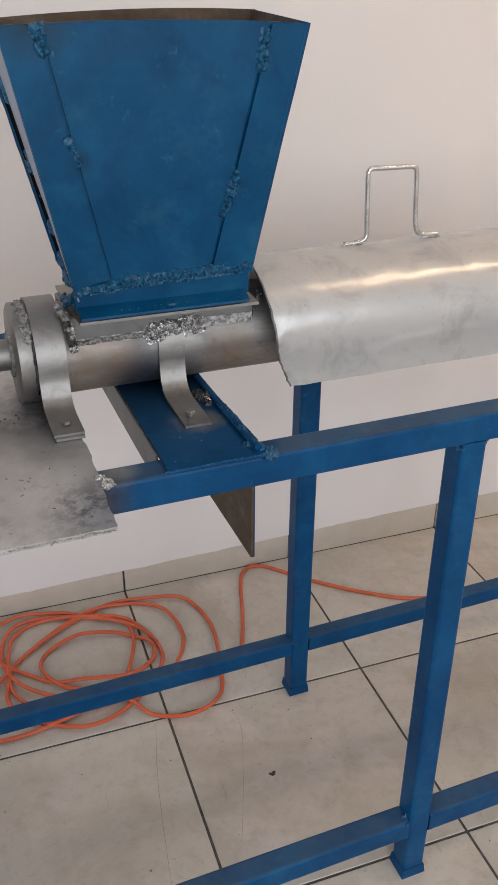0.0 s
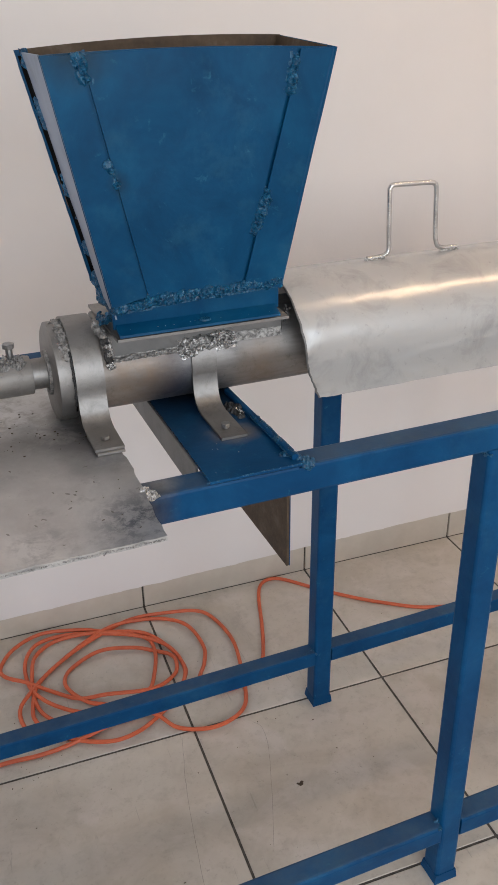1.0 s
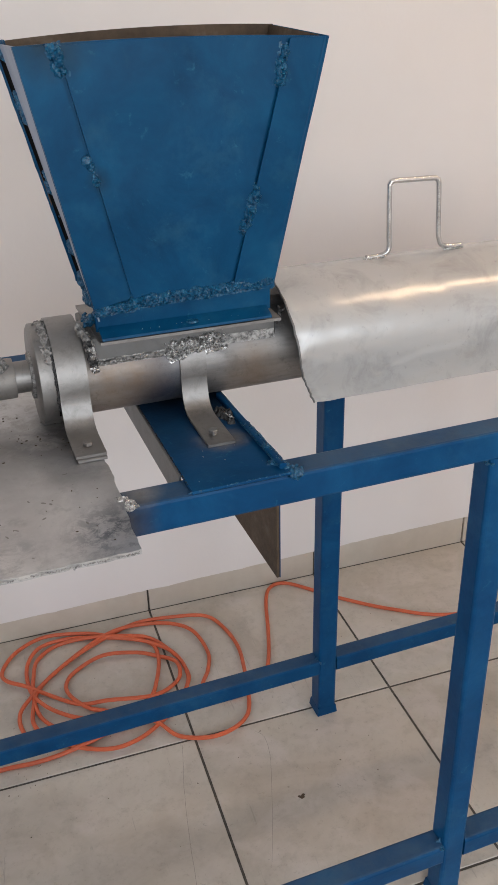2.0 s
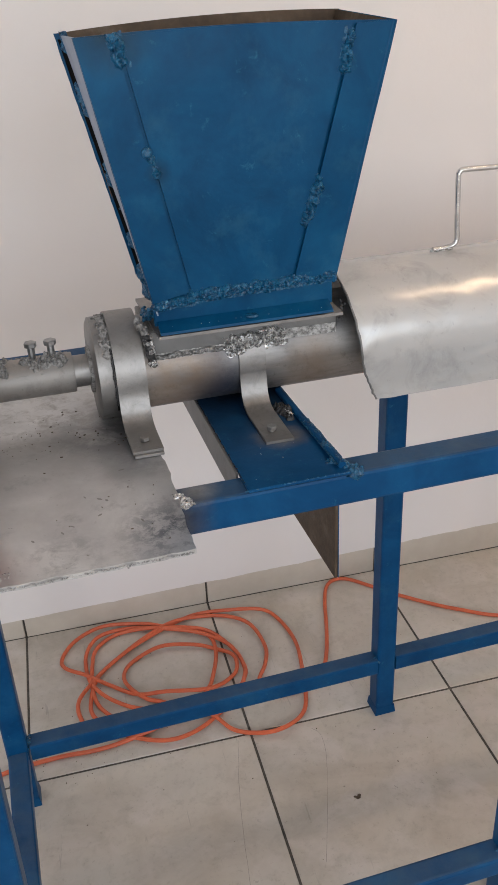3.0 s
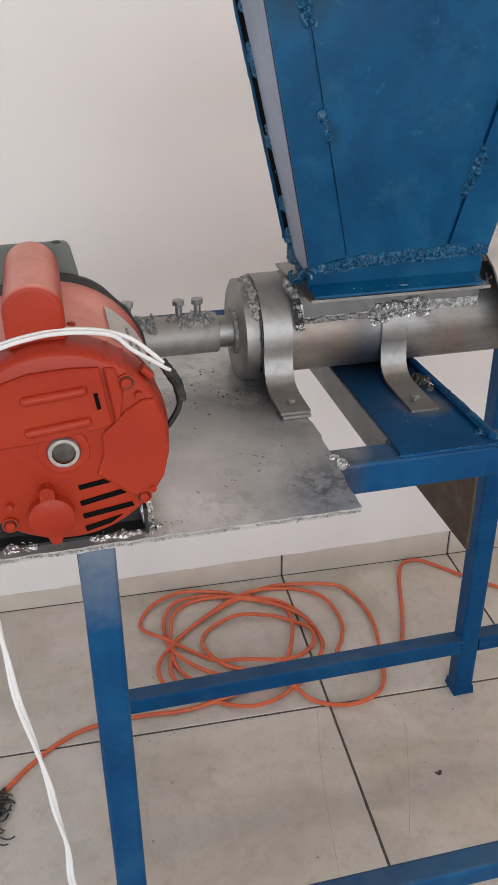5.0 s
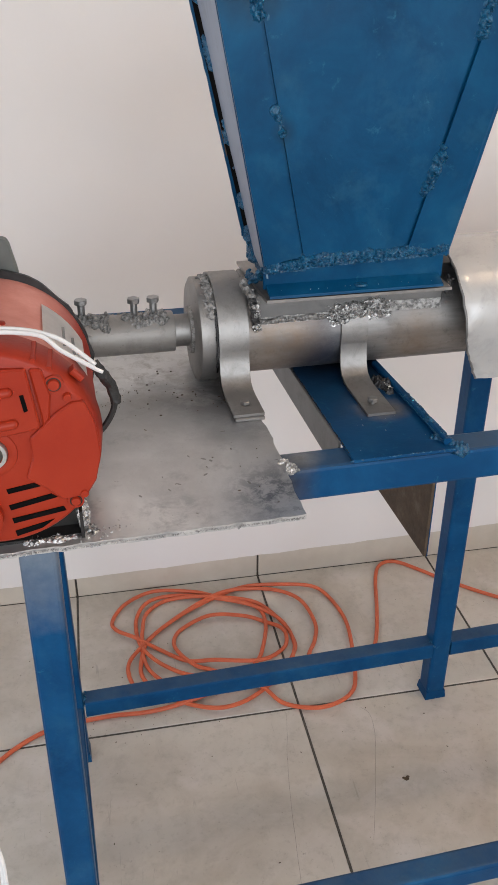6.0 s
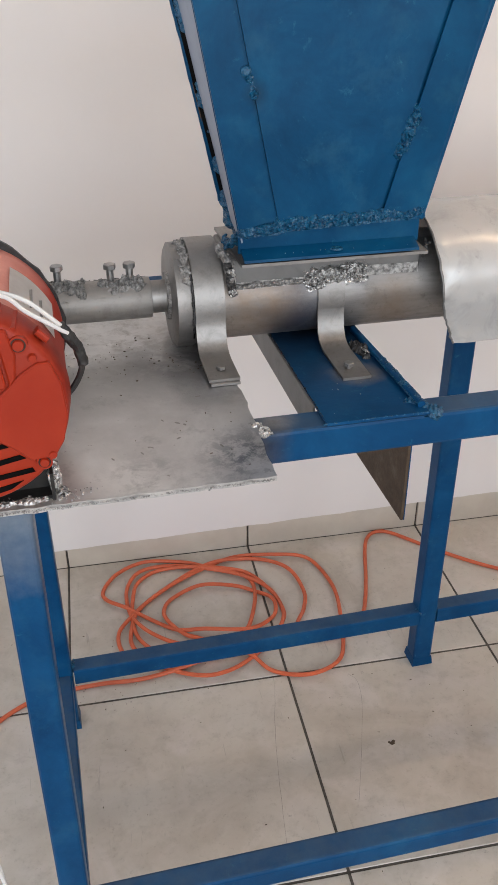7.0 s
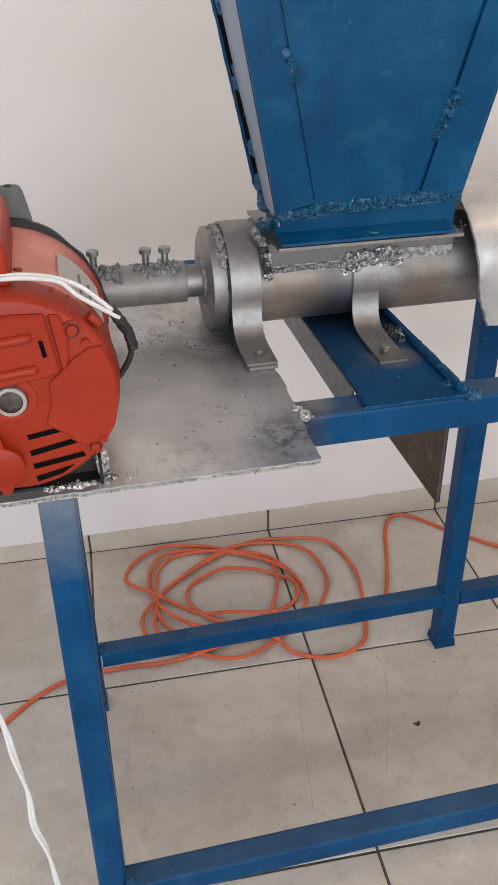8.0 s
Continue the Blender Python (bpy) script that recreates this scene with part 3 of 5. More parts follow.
crust((0.178, 0.135, 0.886), (0.180, 0.012, 0.886), (0, 0, 1), 0.008, 0.0028, 16, BLUEWELD, channel, "lumpy blue weld along the lip", 0.0009, 0.005)
part("web_plate", boxed((0.1835, 0.0402, 0.702), (0.1875, 0.33, 0.8755), 0.0006), RUST, stand, "rusty bare steel web plate under the channel")
part("painted_edge", boxed((0.1877, 0.0402, 0.702), (0.1887, 0.33, 0.8750)), STAND, stand, "blue painted outer face of the web plate")
# motor plate
rnd = random.Random(4)
edge = [(-0.012 + rnd.uniform(-0.0015, 0.0015) + (0.004 if v > 0 else 0), v) for v in np.linspace(-0.09, 0.43, 52)]
front = [(u, -0.0905 + rnd.uniform(-0.001, 0.001)) for u in np.linspace(-0.45, -0.016, 60)]
plate = part("motor_plate", prism(front + edge + [(-0.45, 0.43)], "z", 0.8755, 0.8815), PLATE, stand, "bare stained zinc-grey plate with rough-cut edges")
crust((-0.014, 0.018, 0.8805), (0.003, -0.004, 0.8770), (0.4, -0.3, 1), 0.014, 0.0042, 3, SILVER, plate, "bright silver weld", 0.0009, 0.0045, False)
bead([(u, -0.0915 + 0.0006 * math.sin(u * 90), 0.8785) for u in np.linspace(-0.44, -0.015, 30)], 0.0011, 620, 5, EDGE, plate, "rough flame-cut slag along the edge", spread=0.9)
crust((0.168, 0.036, 0.880), (0.200, -0.002, 0.8755), (0, 0, 1), 0.018, 0.0055, 6, BLUEWELD, channel, "blue painted weld lumps", 0.001)
bead([(0.062, 0.0, 0.8785), (0.186, 0.0, 0.8785)], 0.0014, 130, 8, BLUEWELD, channel, "", spread=0.4)
bead([(0.0665, 0.428, 0.8792), (0.0672, 0.01, 0.8792)], 0.0012, 330, 15, BLACK, channel, "blackened weld line along the folded edge", spread=0.5)
crust((0.160, 0.192, 0.8815), (0.1675, 0.141, 0.8815), (0, 0, 1), 0.014, 0.0085, 9, DARKWELD, channel, "dark burnt weld lump", 0.0008, 0.0050)
bead([(0.165, 0.160, 0.887), (0.168, 0.146, 0.886)], 0.0012, 22, 10, SILVER, channel, "", spread=(3.0, 5.0, 0.8))
for u, v, w in ((0.446, -0.022, 0.137), (0.486, -0.01, 0.137), (-0.253, -0.024, 0.137), (-0.262, 0.434, 0.148), (-0.261, 0.449, 0.15), (0.435, 0.434, 0.15), (0.475, 0.434, 0.15), (0.464, 0.003, 0.834), (0.504, 0.003, 0.834), (-0.252, -0.002, 0.13)):
    bead([(u, v, w - 0.004), (u, v + 0.012, w)], 0.004, 12, int(u * 1000), BLUEWELD, stand, "")
rnd = random.Random(19)
bits = bmesh.new()
for i in range(108):
    if i < 96:
        u, v, s = rnd.uniform(-0.27, -0.03), rnd.gauss(0.20, 0.035), rnd.choice((0.0004, 0.0005, 0.0007, 0.0013))
        v = min(0.29, v)
    else:
        u, v, s = rnd.uniform(-0.2, -0.03), rnd.uniform(-0.08, 0.12), rnd.choice((0.0005, 0.0007))
    long = rnd.uniform(1, 1.6) if i < 96 else rnd.uniform(1.0, 3.2)
    m = Matrix.Translation((u, v, 0.8817)) @ Matrix.Rotation(rnd.uniform(0, 6), 4, "Z") @ Matrix.Diagonal((s * long, s, 0.0005 + s * 0.3, 1))
    bmesh.ops.create_icosphere(bits, subdivisions=1, radius=1, matrix=m)
part("filings", bits, RUST, plate, "dark crumbs of slag and filings")["kind"] = "stuff"
rnd = random.Random(23)
marks = bmesh.new()
for i in range(10):
    u, v, ln = rnd.uniform(-0.17, -0.05), rnd.uniform(-0.07, 0.10), rnd.uniform(0.0018, 0.0036)
    m = Matrix.Translation((u, v, 0.8815)) @ Matrix.Rotation(rnd.choice((0.5, 2.4, 2.2)) + rnd.uniform(-0.4, 0.4), 4, "Z") @ Matrix.Diagonal((ln, rnd.uniform(0.0009, 0.0017), 0.0002, 1))
    bmesh.ops.create_icosphere(marks, subdivisions=2, radius=1, matrix=m)
part("scuff_marks", marks, BAR, plate, "grey scuffs and scrapings")["kind"] = "stuff"
bead([(0.085, 0.05, 0.8797), (0.165, 0.11, 0.8797)], 0.0007, 12, 14, EDGE, channel, "fine grey spatter", spread=(30, 60, 0.0))

# ---- screw press: barrel, collar and straps ----
press = thing("screw_press", (0.13, AXIS_V, 0.8795), "bare steel screw-press barrel strapped to the blue stand", "press")
C = (0, AXIS_V, AXIS_W)
RB = 0.0605
part("barrel", lathe([(-0.045, 0), (-0.045, RB), (0.52, RB), (0.52, RB - 0.006), (0.40, RB - 0.006), (0.40, 0)], "x", C, 64), BARREL, press, "heat-tinted grey steel pipe", True)
part("collar", lathe([(-0.064, 0), (-0.064, 0.060), (-0.061, 0.066), (-0.040, 0.0665), (-0.036, 0.064), (-0.036, 0.05)], "x", C, 64), BAR, press, "turned steel bearing collar", True)
part("bearing_cap", lathe([(-0.068, 0.0), (-0.068, 0.030), (-0.064, 0.031)], "x", C, 40), GREYWELD, press, "", True)


def strap(name, u0, u1, a_from, foot_v, rr, foot_w, back):
    """A flat bar bent round the barrel from angle a_from down to a foot in front."""
    pts = []
    if back:
        pts += [(AXIS_V + rr + 0.05, foot_w), (AXIS_V + rr + 0.02, foot_w + 0.002), (AXIS_V + rr + 0.004, foot_w + 0.015)]
    for a in np.linspace(a_from, 192, 26):
        pts.append((AXIS_V + rr * math.cos(radians(a)), AXIS_W + rr * math.sin(radians(a))))
    x = AXIS_V - rr
    pts += [(x - 0.000, foot_w + 0.032), (x - 0.003, foot_w + 0.018), (x - 0.010, foot_w + 0.008), (x - 0.020, foot_w + 0.003), (x - 0.032, foot_w + 0.001), (foot_v, foot_w)]
    return part(name, ribbon(pts, "x", u0, u1, 0.0034), BAR, press, "bright bent flat-bar strap with a bolted foot", True)


s1 = strap("strap", -0.041, -0.004, 0, 0.113, 0.0690, 0.8872, True)
s2 = strap("strap", 0.116, 0.151, 138, 0.092, RB + 0.002, 0.8816, False)
hexbolt(s1, (-0.022, 0.138, 0.8880), 0.0062, 0.0045, 0.002, BAR)
hexbolt(s2, (0.131, 0.118, 0.883), 0.0065, 0.005, 0.003, ZINC)
part("foot_plate", prism([(-0.0395, 0.109), (-0.0045, 0.1085), (-0.004, 0.168), (-0.040, 0.168)], "z", 0.8817, 0.8852, 0.0005), BAR, s1)
# throat under the hopper
throat = part("throat_box", boxed((0.006, 0.209, 0.935), (0.252, 0.317, 0.9982), 0.002), DULL, press, "box-shaped feed throat welded to the barrel")
part("mouth_plate", prism([(0.013, 0.176), (0.246, 0.1745), (0.252, 0.335), (0.011, 0.335)], "z", 0.9982, 1.0020), BAR, throat, "thin bright mouth plate")
crust((0.010, 0.2058, 0.9650), (0.108, 0.2058, 0.9660), (0, -1, 0.25), 0.0058, 0.0024, 21, SEAMWELD, throat, "crumbly grey weld seam", 0.0007, 0.0034)
crust((0.172, 0.2062, 0.9720), (0.249, 0.2062, 0.9710), (0, -1, 0.25), 0.0085, 0.0006, 28, SEAMWELD, throat, "smeared grey weld", 0.0008, 0.0036)
crust((0.100, 0.2030, 0.967), (0.182, 0.2035, 0.974), (0, -1, 0.25), 0.0195, 0.0068, 22, SILVER, throat, "bright crumbly silver weld", 0.0011, 0.0042, False)
bead([(0.100, 0.2010, 0.962), (0.140, 0.1990, 0.968), (0.178, 0.2015, 0.976)], 0.0022, 110, 22, SILVER, throat, "", spread=(3.4, 1.2, 2.8))
# dark crust stands for the shaded recess in this corner
crust((-0.001, 0.194, 1.000), (0.006, 0.197, 0.957), (-0.45, -0.85, 0.2), 0.0070, 0.0030, 23, DARKWELD, press, "dark weld crust, its colour standing for the shaded corner recess", 0.0009, 0.0045)
crust((0.001, 0.191, 0.992), (0.005, 0.193, 0.974), (-0.45, -0.85, 0.2), 0.0065, 0.0050, 29, SILVER, press, "crumpled silver weld", 0.0009, 0.0042, False)
crust((0.003, 0.193, 0.966), (0.008, 0.194, 0.957), (-0.45, -0.85, 0.2), 0.0065, 0.0040, 30, SILVER, press, "", 0.0009, 0.0042, False)
bead([(-0.005, 0.225, 1.010), (0.0, 0.20, 1.0), (0.004, 0.196, 0.985)], 0.0034, 150, 24, GREYWELD, press, "", spread=1.0)
bead([(-0.047, AXIS_V + 0.0665 * math.cos(radians(t)), AXIS_W + 0.0665 * math.sin(radians(t))) for t in np.linspace(80, 150, 12)], 0.0022, 300, 25, GREYWELD, press, "rough grey weld crust on the collar", spread=(2.8, 0.6, 0.6))
bead([(-0.0425, AXIS_V + 0.0675 * math.cos(radians(t)), AXIS_W + 0.0675 * math.sin(radians(t))) for t in np.linspace(140, 205, 12)], 0.0017, 150, 27, DARKWELD, press, "rusty weld crust beside the strap", spread=(0.8, 0.6, 0.6))
# near-black ring stands for the shadow gap between collar and strap
part("packing_ring", lathe([(-0.0425, 0.060), (-0.0425, 0.0676), (-0.0405, 0.0676), (-0.0405, 0.060)], "x", C, 48, 150, 215), SHADE, press, "near-black ring painted for the shade beside the strap")
bead([(0.246, 0.190, 0.990), (0.252, 0.196, 0.996), (0.256, 0.205, 1.006)], 0.0024, 50, 26, DARKWELD, press, "")

# ---- shaft and coupling ----
coupling = thing("shaft_coupling", (-0.15, AXIS_V, AXIS_W - 0.026), "grey steel sleeve coupling with set bolts on the drive shaft", "coupling")
part("shaft", lathe([(-0.30, 0), (-0.30, 0.0205), (-0.067, 0.0205), (-0.067, 0)], "x", C, 32), BAR, coupling, "", True)
part("sleeve", lathe([(-0.215, 0.0202), (-0.215, 0.0252), (-0.0885, 0.0258), (-0.087, 0.0250), (-0.087, 0.0202)], "x", C, 40), SLEEVE, coupling, "", True)
for u, hgt in ((-0.199, 0.017), (-0.135, 0.014), (-0.111, 0.014)):
    hexbolt(coupling, (u, AXIS_V, AXIS_W + 0.024), 0.0082, 0.0066, hgt + 0.0025, ZINC, "set_bolt")
crust((-0.156, AXIS_V - 0.009, AXIS_W + 0.0225), (-0.092, AXIS_V - 0.009, AXIS_W + 0.0225), (0, -0.45, 1), 0.022, 0.0070, 31, GREYWELD, coupling, "crumbly grey weld", 0.0008, 0.0042)
crust((-0.218, AXIS_V - 0.010, AXIS_W + 0.0235), (-0.160, AXIS_V - 0.008, AXIS_W + 0.0215), (0, -0.5, 1), 0.024, 0.0075, 32, GREYWELD, coupling, "crumbly grey weld", 0.0008, 0.0042)
bead([(-0.214, AXIS_V - 0.024, AXIS_W + 0.012), (-0.212, AXIS_V - 0.026, AXIS_W - 0.01)], 0.004, 60, 33, GREYWELD, coupling, "")

# ---- hopper ----
hopper = thing("feed_hopper", (0.13, 0.262, 0.9985), "tapered blue-painted sheet-steel feed hopper with rough weld seams", "hopper")
VF, VB = 0.187, 0.312
ZT, ZB = 1.327, 1.040
UL = lambda z: 0.0105 + (-0.0437 - 0.0105) * (z - ZB) / (ZT - ZB)
UR = lambda z: 0.2350 + (0.3064 - 0.2350) * (z - ZB) / (ZT - ZB)


def sheet(corners, thick, n=10, seed=0, wob=0.0012, bow=0.0):
    """A slightly uneven four-cornered sheet with thickness, corners in order round it; bow lifts the middle of its far edge."""
    a, b, c, d = (Vector(p) for p in corners)
    nrm = (b - a).cross(d - a).normalized()
    bm, rows = bmesh.new(), []
    for j in range(n + 1):
        row = []
        for i in range(n + 1):
            p = a.lerp(b, i / n).lerp(d.lerp(c, i / n), j / n)
            p.z += bow * j / n * 4 * (i / n) * (1 - i / n)
            p += nrm * wob * noise.noise(p * 14 + Vector((seed, seed, 0)))
            row.append(bm.verts.new(p))
        rows.append(row)
    for j in range(n):
        for i in range(n):
            bm.faces.new((rows[j][i], rows[j][i + 1], rows[j + 1][i + 1], rows[j + 1][i]))
    bmesh.ops.recalc_face_normals(bm, faces=bm.faces)
    bmesh.ops.solidify(bm, geom=list(bm.faces), thickness=thick)
    return bm


ZTF = ZT - 0.002
BOW = 0.0042                                 # the top edge of the front sheet is slightly arched
part("front_panel", sheet([(UL(ZB), VF, ZB), (UR(ZB), VF, ZB), (UR(ZT), VF, ZTF), (UL(ZT), VF, ZTF)], 0.003, 14, 1, 0.0008, BOW), SMOKED, hopper, "", True)
# the back sheet stands out a little past the left side sheet
LIP = lambda z: -0.0525 + (1.3265 - z) * 0.2262 - 0.30 * max(0.0, 1.05 - z)
part("back_panel", sheet([(LIP(ZB) + 0.004, 0.2985, ZB), (UR(ZB), VB, ZB), (UR(ZT) - 0.0145, VB, ZT + 0.0095), (LIP(ZT) + 0.004, 0.2985, ZT)], 0.003, 16, 2, 0.002, 0.0055), RUST, hopper, "rusty bare inner face of the back sheet", True)
LB = 1.026
SIN = lambda z: -0.0445 + (1.325 - z) * 0.2275
part("left_panel", sheet([(UL(LB) + 0.0035, VF - 0.0030, LB), (SIN(LB) + 0.0015, 0.285, LB), (SIN(ZT) + 0.0015, 0.285, ZT - 0.002), (UL(ZT) + 0.0035, VF - 0.0030, ZTF)], 0.002, 12, 3, 0.0012), PALE, hopper, "side sheet with its grazing sheen painted pale lavender-blue", True)
# near-black strip put in as the shade inside the open seam
part("gap_backing", sheet([(SIN(1.02) + 0.008, 0.272, 1.02), (SIN(1.02) - 0.003, 0.2962, 1.02), (SIN(ZT) - 0.003, 0.2962, ZT - 0.006), (SIN(ZT) + 0.008, 0.272, ZT - 0.006)], 0.001, 8, 12, 0.0005), SHADE, hopper, "near-black strip painted for the shade in the open corner seam")
lip = bmesh.new()
edge_pts = []
for z in np.linspace(1.046, ZT, 34):
    w = 0.0011 * noise.noise(Vector((z * 55, 2, 9))) + 0.0007 * noise.noise(Vector((z * 160, 5, 1)))
    edge_pts.append(((LIP(z) - w, 0.2955, z), (LIP(z) + 0.0064, 0.2950, z)))
for (o, i) in edge_pts:
    for q, d in ((o, 0.0), (i, 0.0), (i, 0.003), (o, 0.003)):
        lip.verts.new((q[0], q[1] + d, q[2]))
lip.verts.ensure_lookup_table()
for k in range(len(edge_pts) - 1):
    for m_ in range(4):
        n_ = (m_ + 1) % 4
        lip.faces.new([lip.verts[x] for x in (4 * k + m_, 4 * k + n_, 4 * k + 4 + n_, 4 * k + 4 + m_)])
lip.faces.new([lip.verts[x] for x in range(4)]), lip.faces.new([lip.verts[x] for x in range(len(edge_pts) * 4 - 4, len(edge_pts) * 4)])
part("back_lip", lip, BLUE, hopper, "raw outer edge of the back sheet")
part("right_panel", sheet([(UR(ZB) + 0.001, VF - 0.0085, ZB), (UR(ZB) + 0.002, VB - 0.004, ZB), (UR(ZT) - 0.0135, VB - 0.004, ZT + 0.0085), (UR(ZT) + 0.001, VF - 0.0085, ZTF)], 0.003, 12, 4, 0.002), BLUE, hopper, "", True)
part("inner_face", sheet([(UR(ZB) - 0.006, VF + 0.004, ZB), (UR(ZB) - 0.006, VB - 0.005, ZB), (UR(ZT) - 0.0200, VB - 0.005, ZT + 0.0090), (UR(ZT) - 0.006, VF + 0.004, ZTF + 0.0010)], 0.0008, 8, 4, 0.002), RUST, hopper, "rusty bare inner face", True)
# lapped side strips on the front sheet, with an open joint beside each
part("lap_strip", sheet([(UL(ZB), VF - 0.0090, ZB + 0.002), (0.0540, VF - 0.0095, ZB + 0.012), (-0.0030, VF - 0.0085, ZTF - 0.001), (UL(ZT), VF - 0.0085, ZTF)], -0.003, 12, 6, 0.0008), SMOKED, hopper, "", True)
part("lap_strip", sheet([(0.1830, VF - 0.0095, ZB + 0.006), (UR(ZB), VF - 0.0090, ZB + 0.002), (UR(ZT), VF - 0.0085, ZTF), (0.2605, VF - 0.0085, ZTF - 0.001)], -0.003, 12, 7, 0.0008), BLUE, hopper, "", True)
part("centre_panel", sheet([(0.0590, VF - 0.0060, ZB + 0.004), (0.1798, VF - 0.0060, ZB + 0.004), (0.2572, VF - 0.0050, ZTF - 0.001), (0.0020, VF - 0.0050, ZTF - 0.001)], -0.003, 14, 9, 0.0012, BOW), SMOKED, hopper, "", True)
# angle-iron foot frame
part("foot_frame", joined(boxed((0.011, 0.186, 1.012), (0.236, 0.190, 1.044), 0.001), prism([(0.187, 1.0185), (0.1665, 1.0100), (0.1655, 1.0070), (0.187, 1.0140)], "x", 0.014, 0.230), boxed((0.034, 0.308, 0.9985), (0.232, 0.312, 1.044), 0.001), boxed((0.030, 0.190, 0.9985), (0.034, 0.308, 1.044), 0.001), boxed((0.228, 0.190, 0.9985), (0.232, 0.308, 1.044), 0.001)), BLUE, hopper, "blue angle-iron foot of the hopper")
part("folded_edge", pipe([(UR(z) - 0.0015, VF - 0.0055, z) for z in np.linspace(ZB + 0.002, ZTF, 12)], 0.0042, 10), BLUE, hopper, "", True)
bead([(0.03, 0.175, 1.0135), (0.22, 0.175, 1.0135)], 0.0008, 14, 49, SILVER, hopper, "fine silver spatter", spread=(4, 5, 0.0))
part("spatter_knob", lathe([(-0.0135, 0), (-0.0135, 0.003), (-0.0115, 0.0056), (-0.006, 0.0066)], "y", (0.0195, VF, 1.2105), 14), BLUEWELD, hopper, "", True)
part("bolt_head", lathe([(0, 0), (0, 0.0085), (0.002, 0.0075), (0.0028, 0)], "z", (0.128, 0.1765, 1.0130), 16), BLUEWELD, hopper, "", True)
FRONT = (0, -1, 0)
crust((0.009, VF - 0.0095, 1.0395), (0.060, VF - 0.0095, 1.0405), FRONT, 0.0095, 0.0045, 40, BLUEWELD, hopper, "thin blue painted weld bead", 0.0008, 0.0036)
crust((0.052, VF - 0.0080, 1.0445), (0.150, VF - 0.0080, 1.0475), FRONT, 0.0125, 0.0048, 41, BLUEWELD, hopper, "crinkled blue painted weld bead", 0.0008, 0.0036)
crust((0.140, VF - 0.0080, 1.0465), (0.240, VF - 0.0086, 1.0500), FRONT, 0.0120, 0.0048, 48, BLUEWELD, hopper, "crinkled blue painted weld bead", 0.0008, 0.0036)
crust((-0.005, VF - 0.0080, 1.327), (0.003, VF - 0.0080, 1.293), FRONT, 0.015, 0.0062, 42, BLUEWELD, hopper, "", 0.0008, 0.0045)
crust((0.021, VF - 0.0085, 1.208), (0.029, VF - 0.0085, 1.182), FRONT, 0.009, 0.0060, 43, BLUEWELD, hopper, "", 0.0008, 0.0042)
crust((0.2565, VF - 0.0085, 1.320), (0.2465, VF - 0.0085, 1.274), FRONT, 0.011, 0.0056, 44, BLUEWELD, hopper, "", 0.0008, 0.0042)
crust((0.2195, VF - 0.0085, 1.170), (0.1985, VF - 0.0085, 1.110), FRONT, 0.012, 0.0062, 45, BLUEWELD, hopper, "", 0.0008, 0.0042)
# ragged tacks that bridge the open corner seam
SEAM = lambda z: ((LIP(z) + 0.006 + SIN(z)) / 2 + 0.0005, 0.2885, z)
for k, (z0, z1, w) in enumerate(((1.304, 1.329, 0.016), (1.236, 1.279, 0.015), (1.156, 1.189, 0.013), (1.128, 1.138, 0.008), (1.080, 1.104, 0.015), (1.012, 1.064, 0.019))):
    crust(SEAM(z0), SEAM(z1), (-0.97, -0.25, 0), w, 0.0042, 460 + k, BLUEWELD, hopper, "ragged blue weld tacking the back corner", 0.0010, 0.0055)
bead([(0.014, 0.20, 1.032), (0.012, 0.215, 1.018), (0.010, 0.235, 1.008), (0.010, 0.26, 1.010)], 0.0030, 190, 47, BLUEWELD, hopper, "", spread=1.2)

# ---- cover over the far half of the barrel ----
cover = thing("barrel_guard", (0.65, AXIS_V, 0.878), "arched dull sheet-metal guard over the barrel with a wire handle", "guard")
RC = 0.0965


def guard_sheet():
    prof = [(AXIS_V - RC, w) for w in np.linspace(0.877, 0.934, 13)]
    prof += [(AXIS_V + RC * math.cos(radians(a)), AXIS_W + RC * math.sin(radians(a))) for a in np.linspace(180, 0, 33)]
    prof += [(AXIS_V + RC, 0.925), (AXIS_V + RC, 0.90), (AXIS_V + RC, 0.877)]
    n, bm, rows = 120, bmesh.new(), []
    for i in range(n + 1):
        row = []
        for j, (v, w) in enumerate(prof):
            s = j / (len(prof) - 1)
            left = 0.266 + 0.026 * max(0, 1 - s * 4.6) ** 1.5 + 0.006 * math.sin(s * 9.0)
            u = left + (1.03 - left) * (i / n) ** 1.5
            p = Vector((u, v, w))
            out = Vector((0, v - AXIS_V, max(0.0, w - AXIS_W))).normalized()
            p += out * (0.0016 * noise.noise(Vector((u * 9, s * 6, 3))) + 0.0009 * noise.noise(Vector((u * 30, s * 22, 8))))
            near = max(0.0, 1 - (u - left) / 0.035)
            p += out * 0.0013 * near * noise.noise(Vector((u * 60, s * 34, 5)))
            corner = near * max(0.0, 1 - s * 3.2)
            p += out * 0.0055 * corner * noise.noise(Vector((u * 85, w * 95, 2)))
            if i < 2:
                p.x += 0.0022 * noise.noise(Vector((s * 60, 1, 1)))
            row.append(bm.verts.new(p))
        rows.append(row)
    rim = [v.co.copy() for v in rows[0][:30]]
    for A, B in zip(rows, rows[1:]):
        for j in range(len(prof) - 1):
            bm.faces.new((A[j], A[j + 1], B[j + 1], B[j]))
    bmesh.ops.recalc_face_normals(bm, faces=bm.faces)
    bmesh.ops.solidify(bm, geom=list(bm.faces), thickness=0.0016)
    return bm, rim


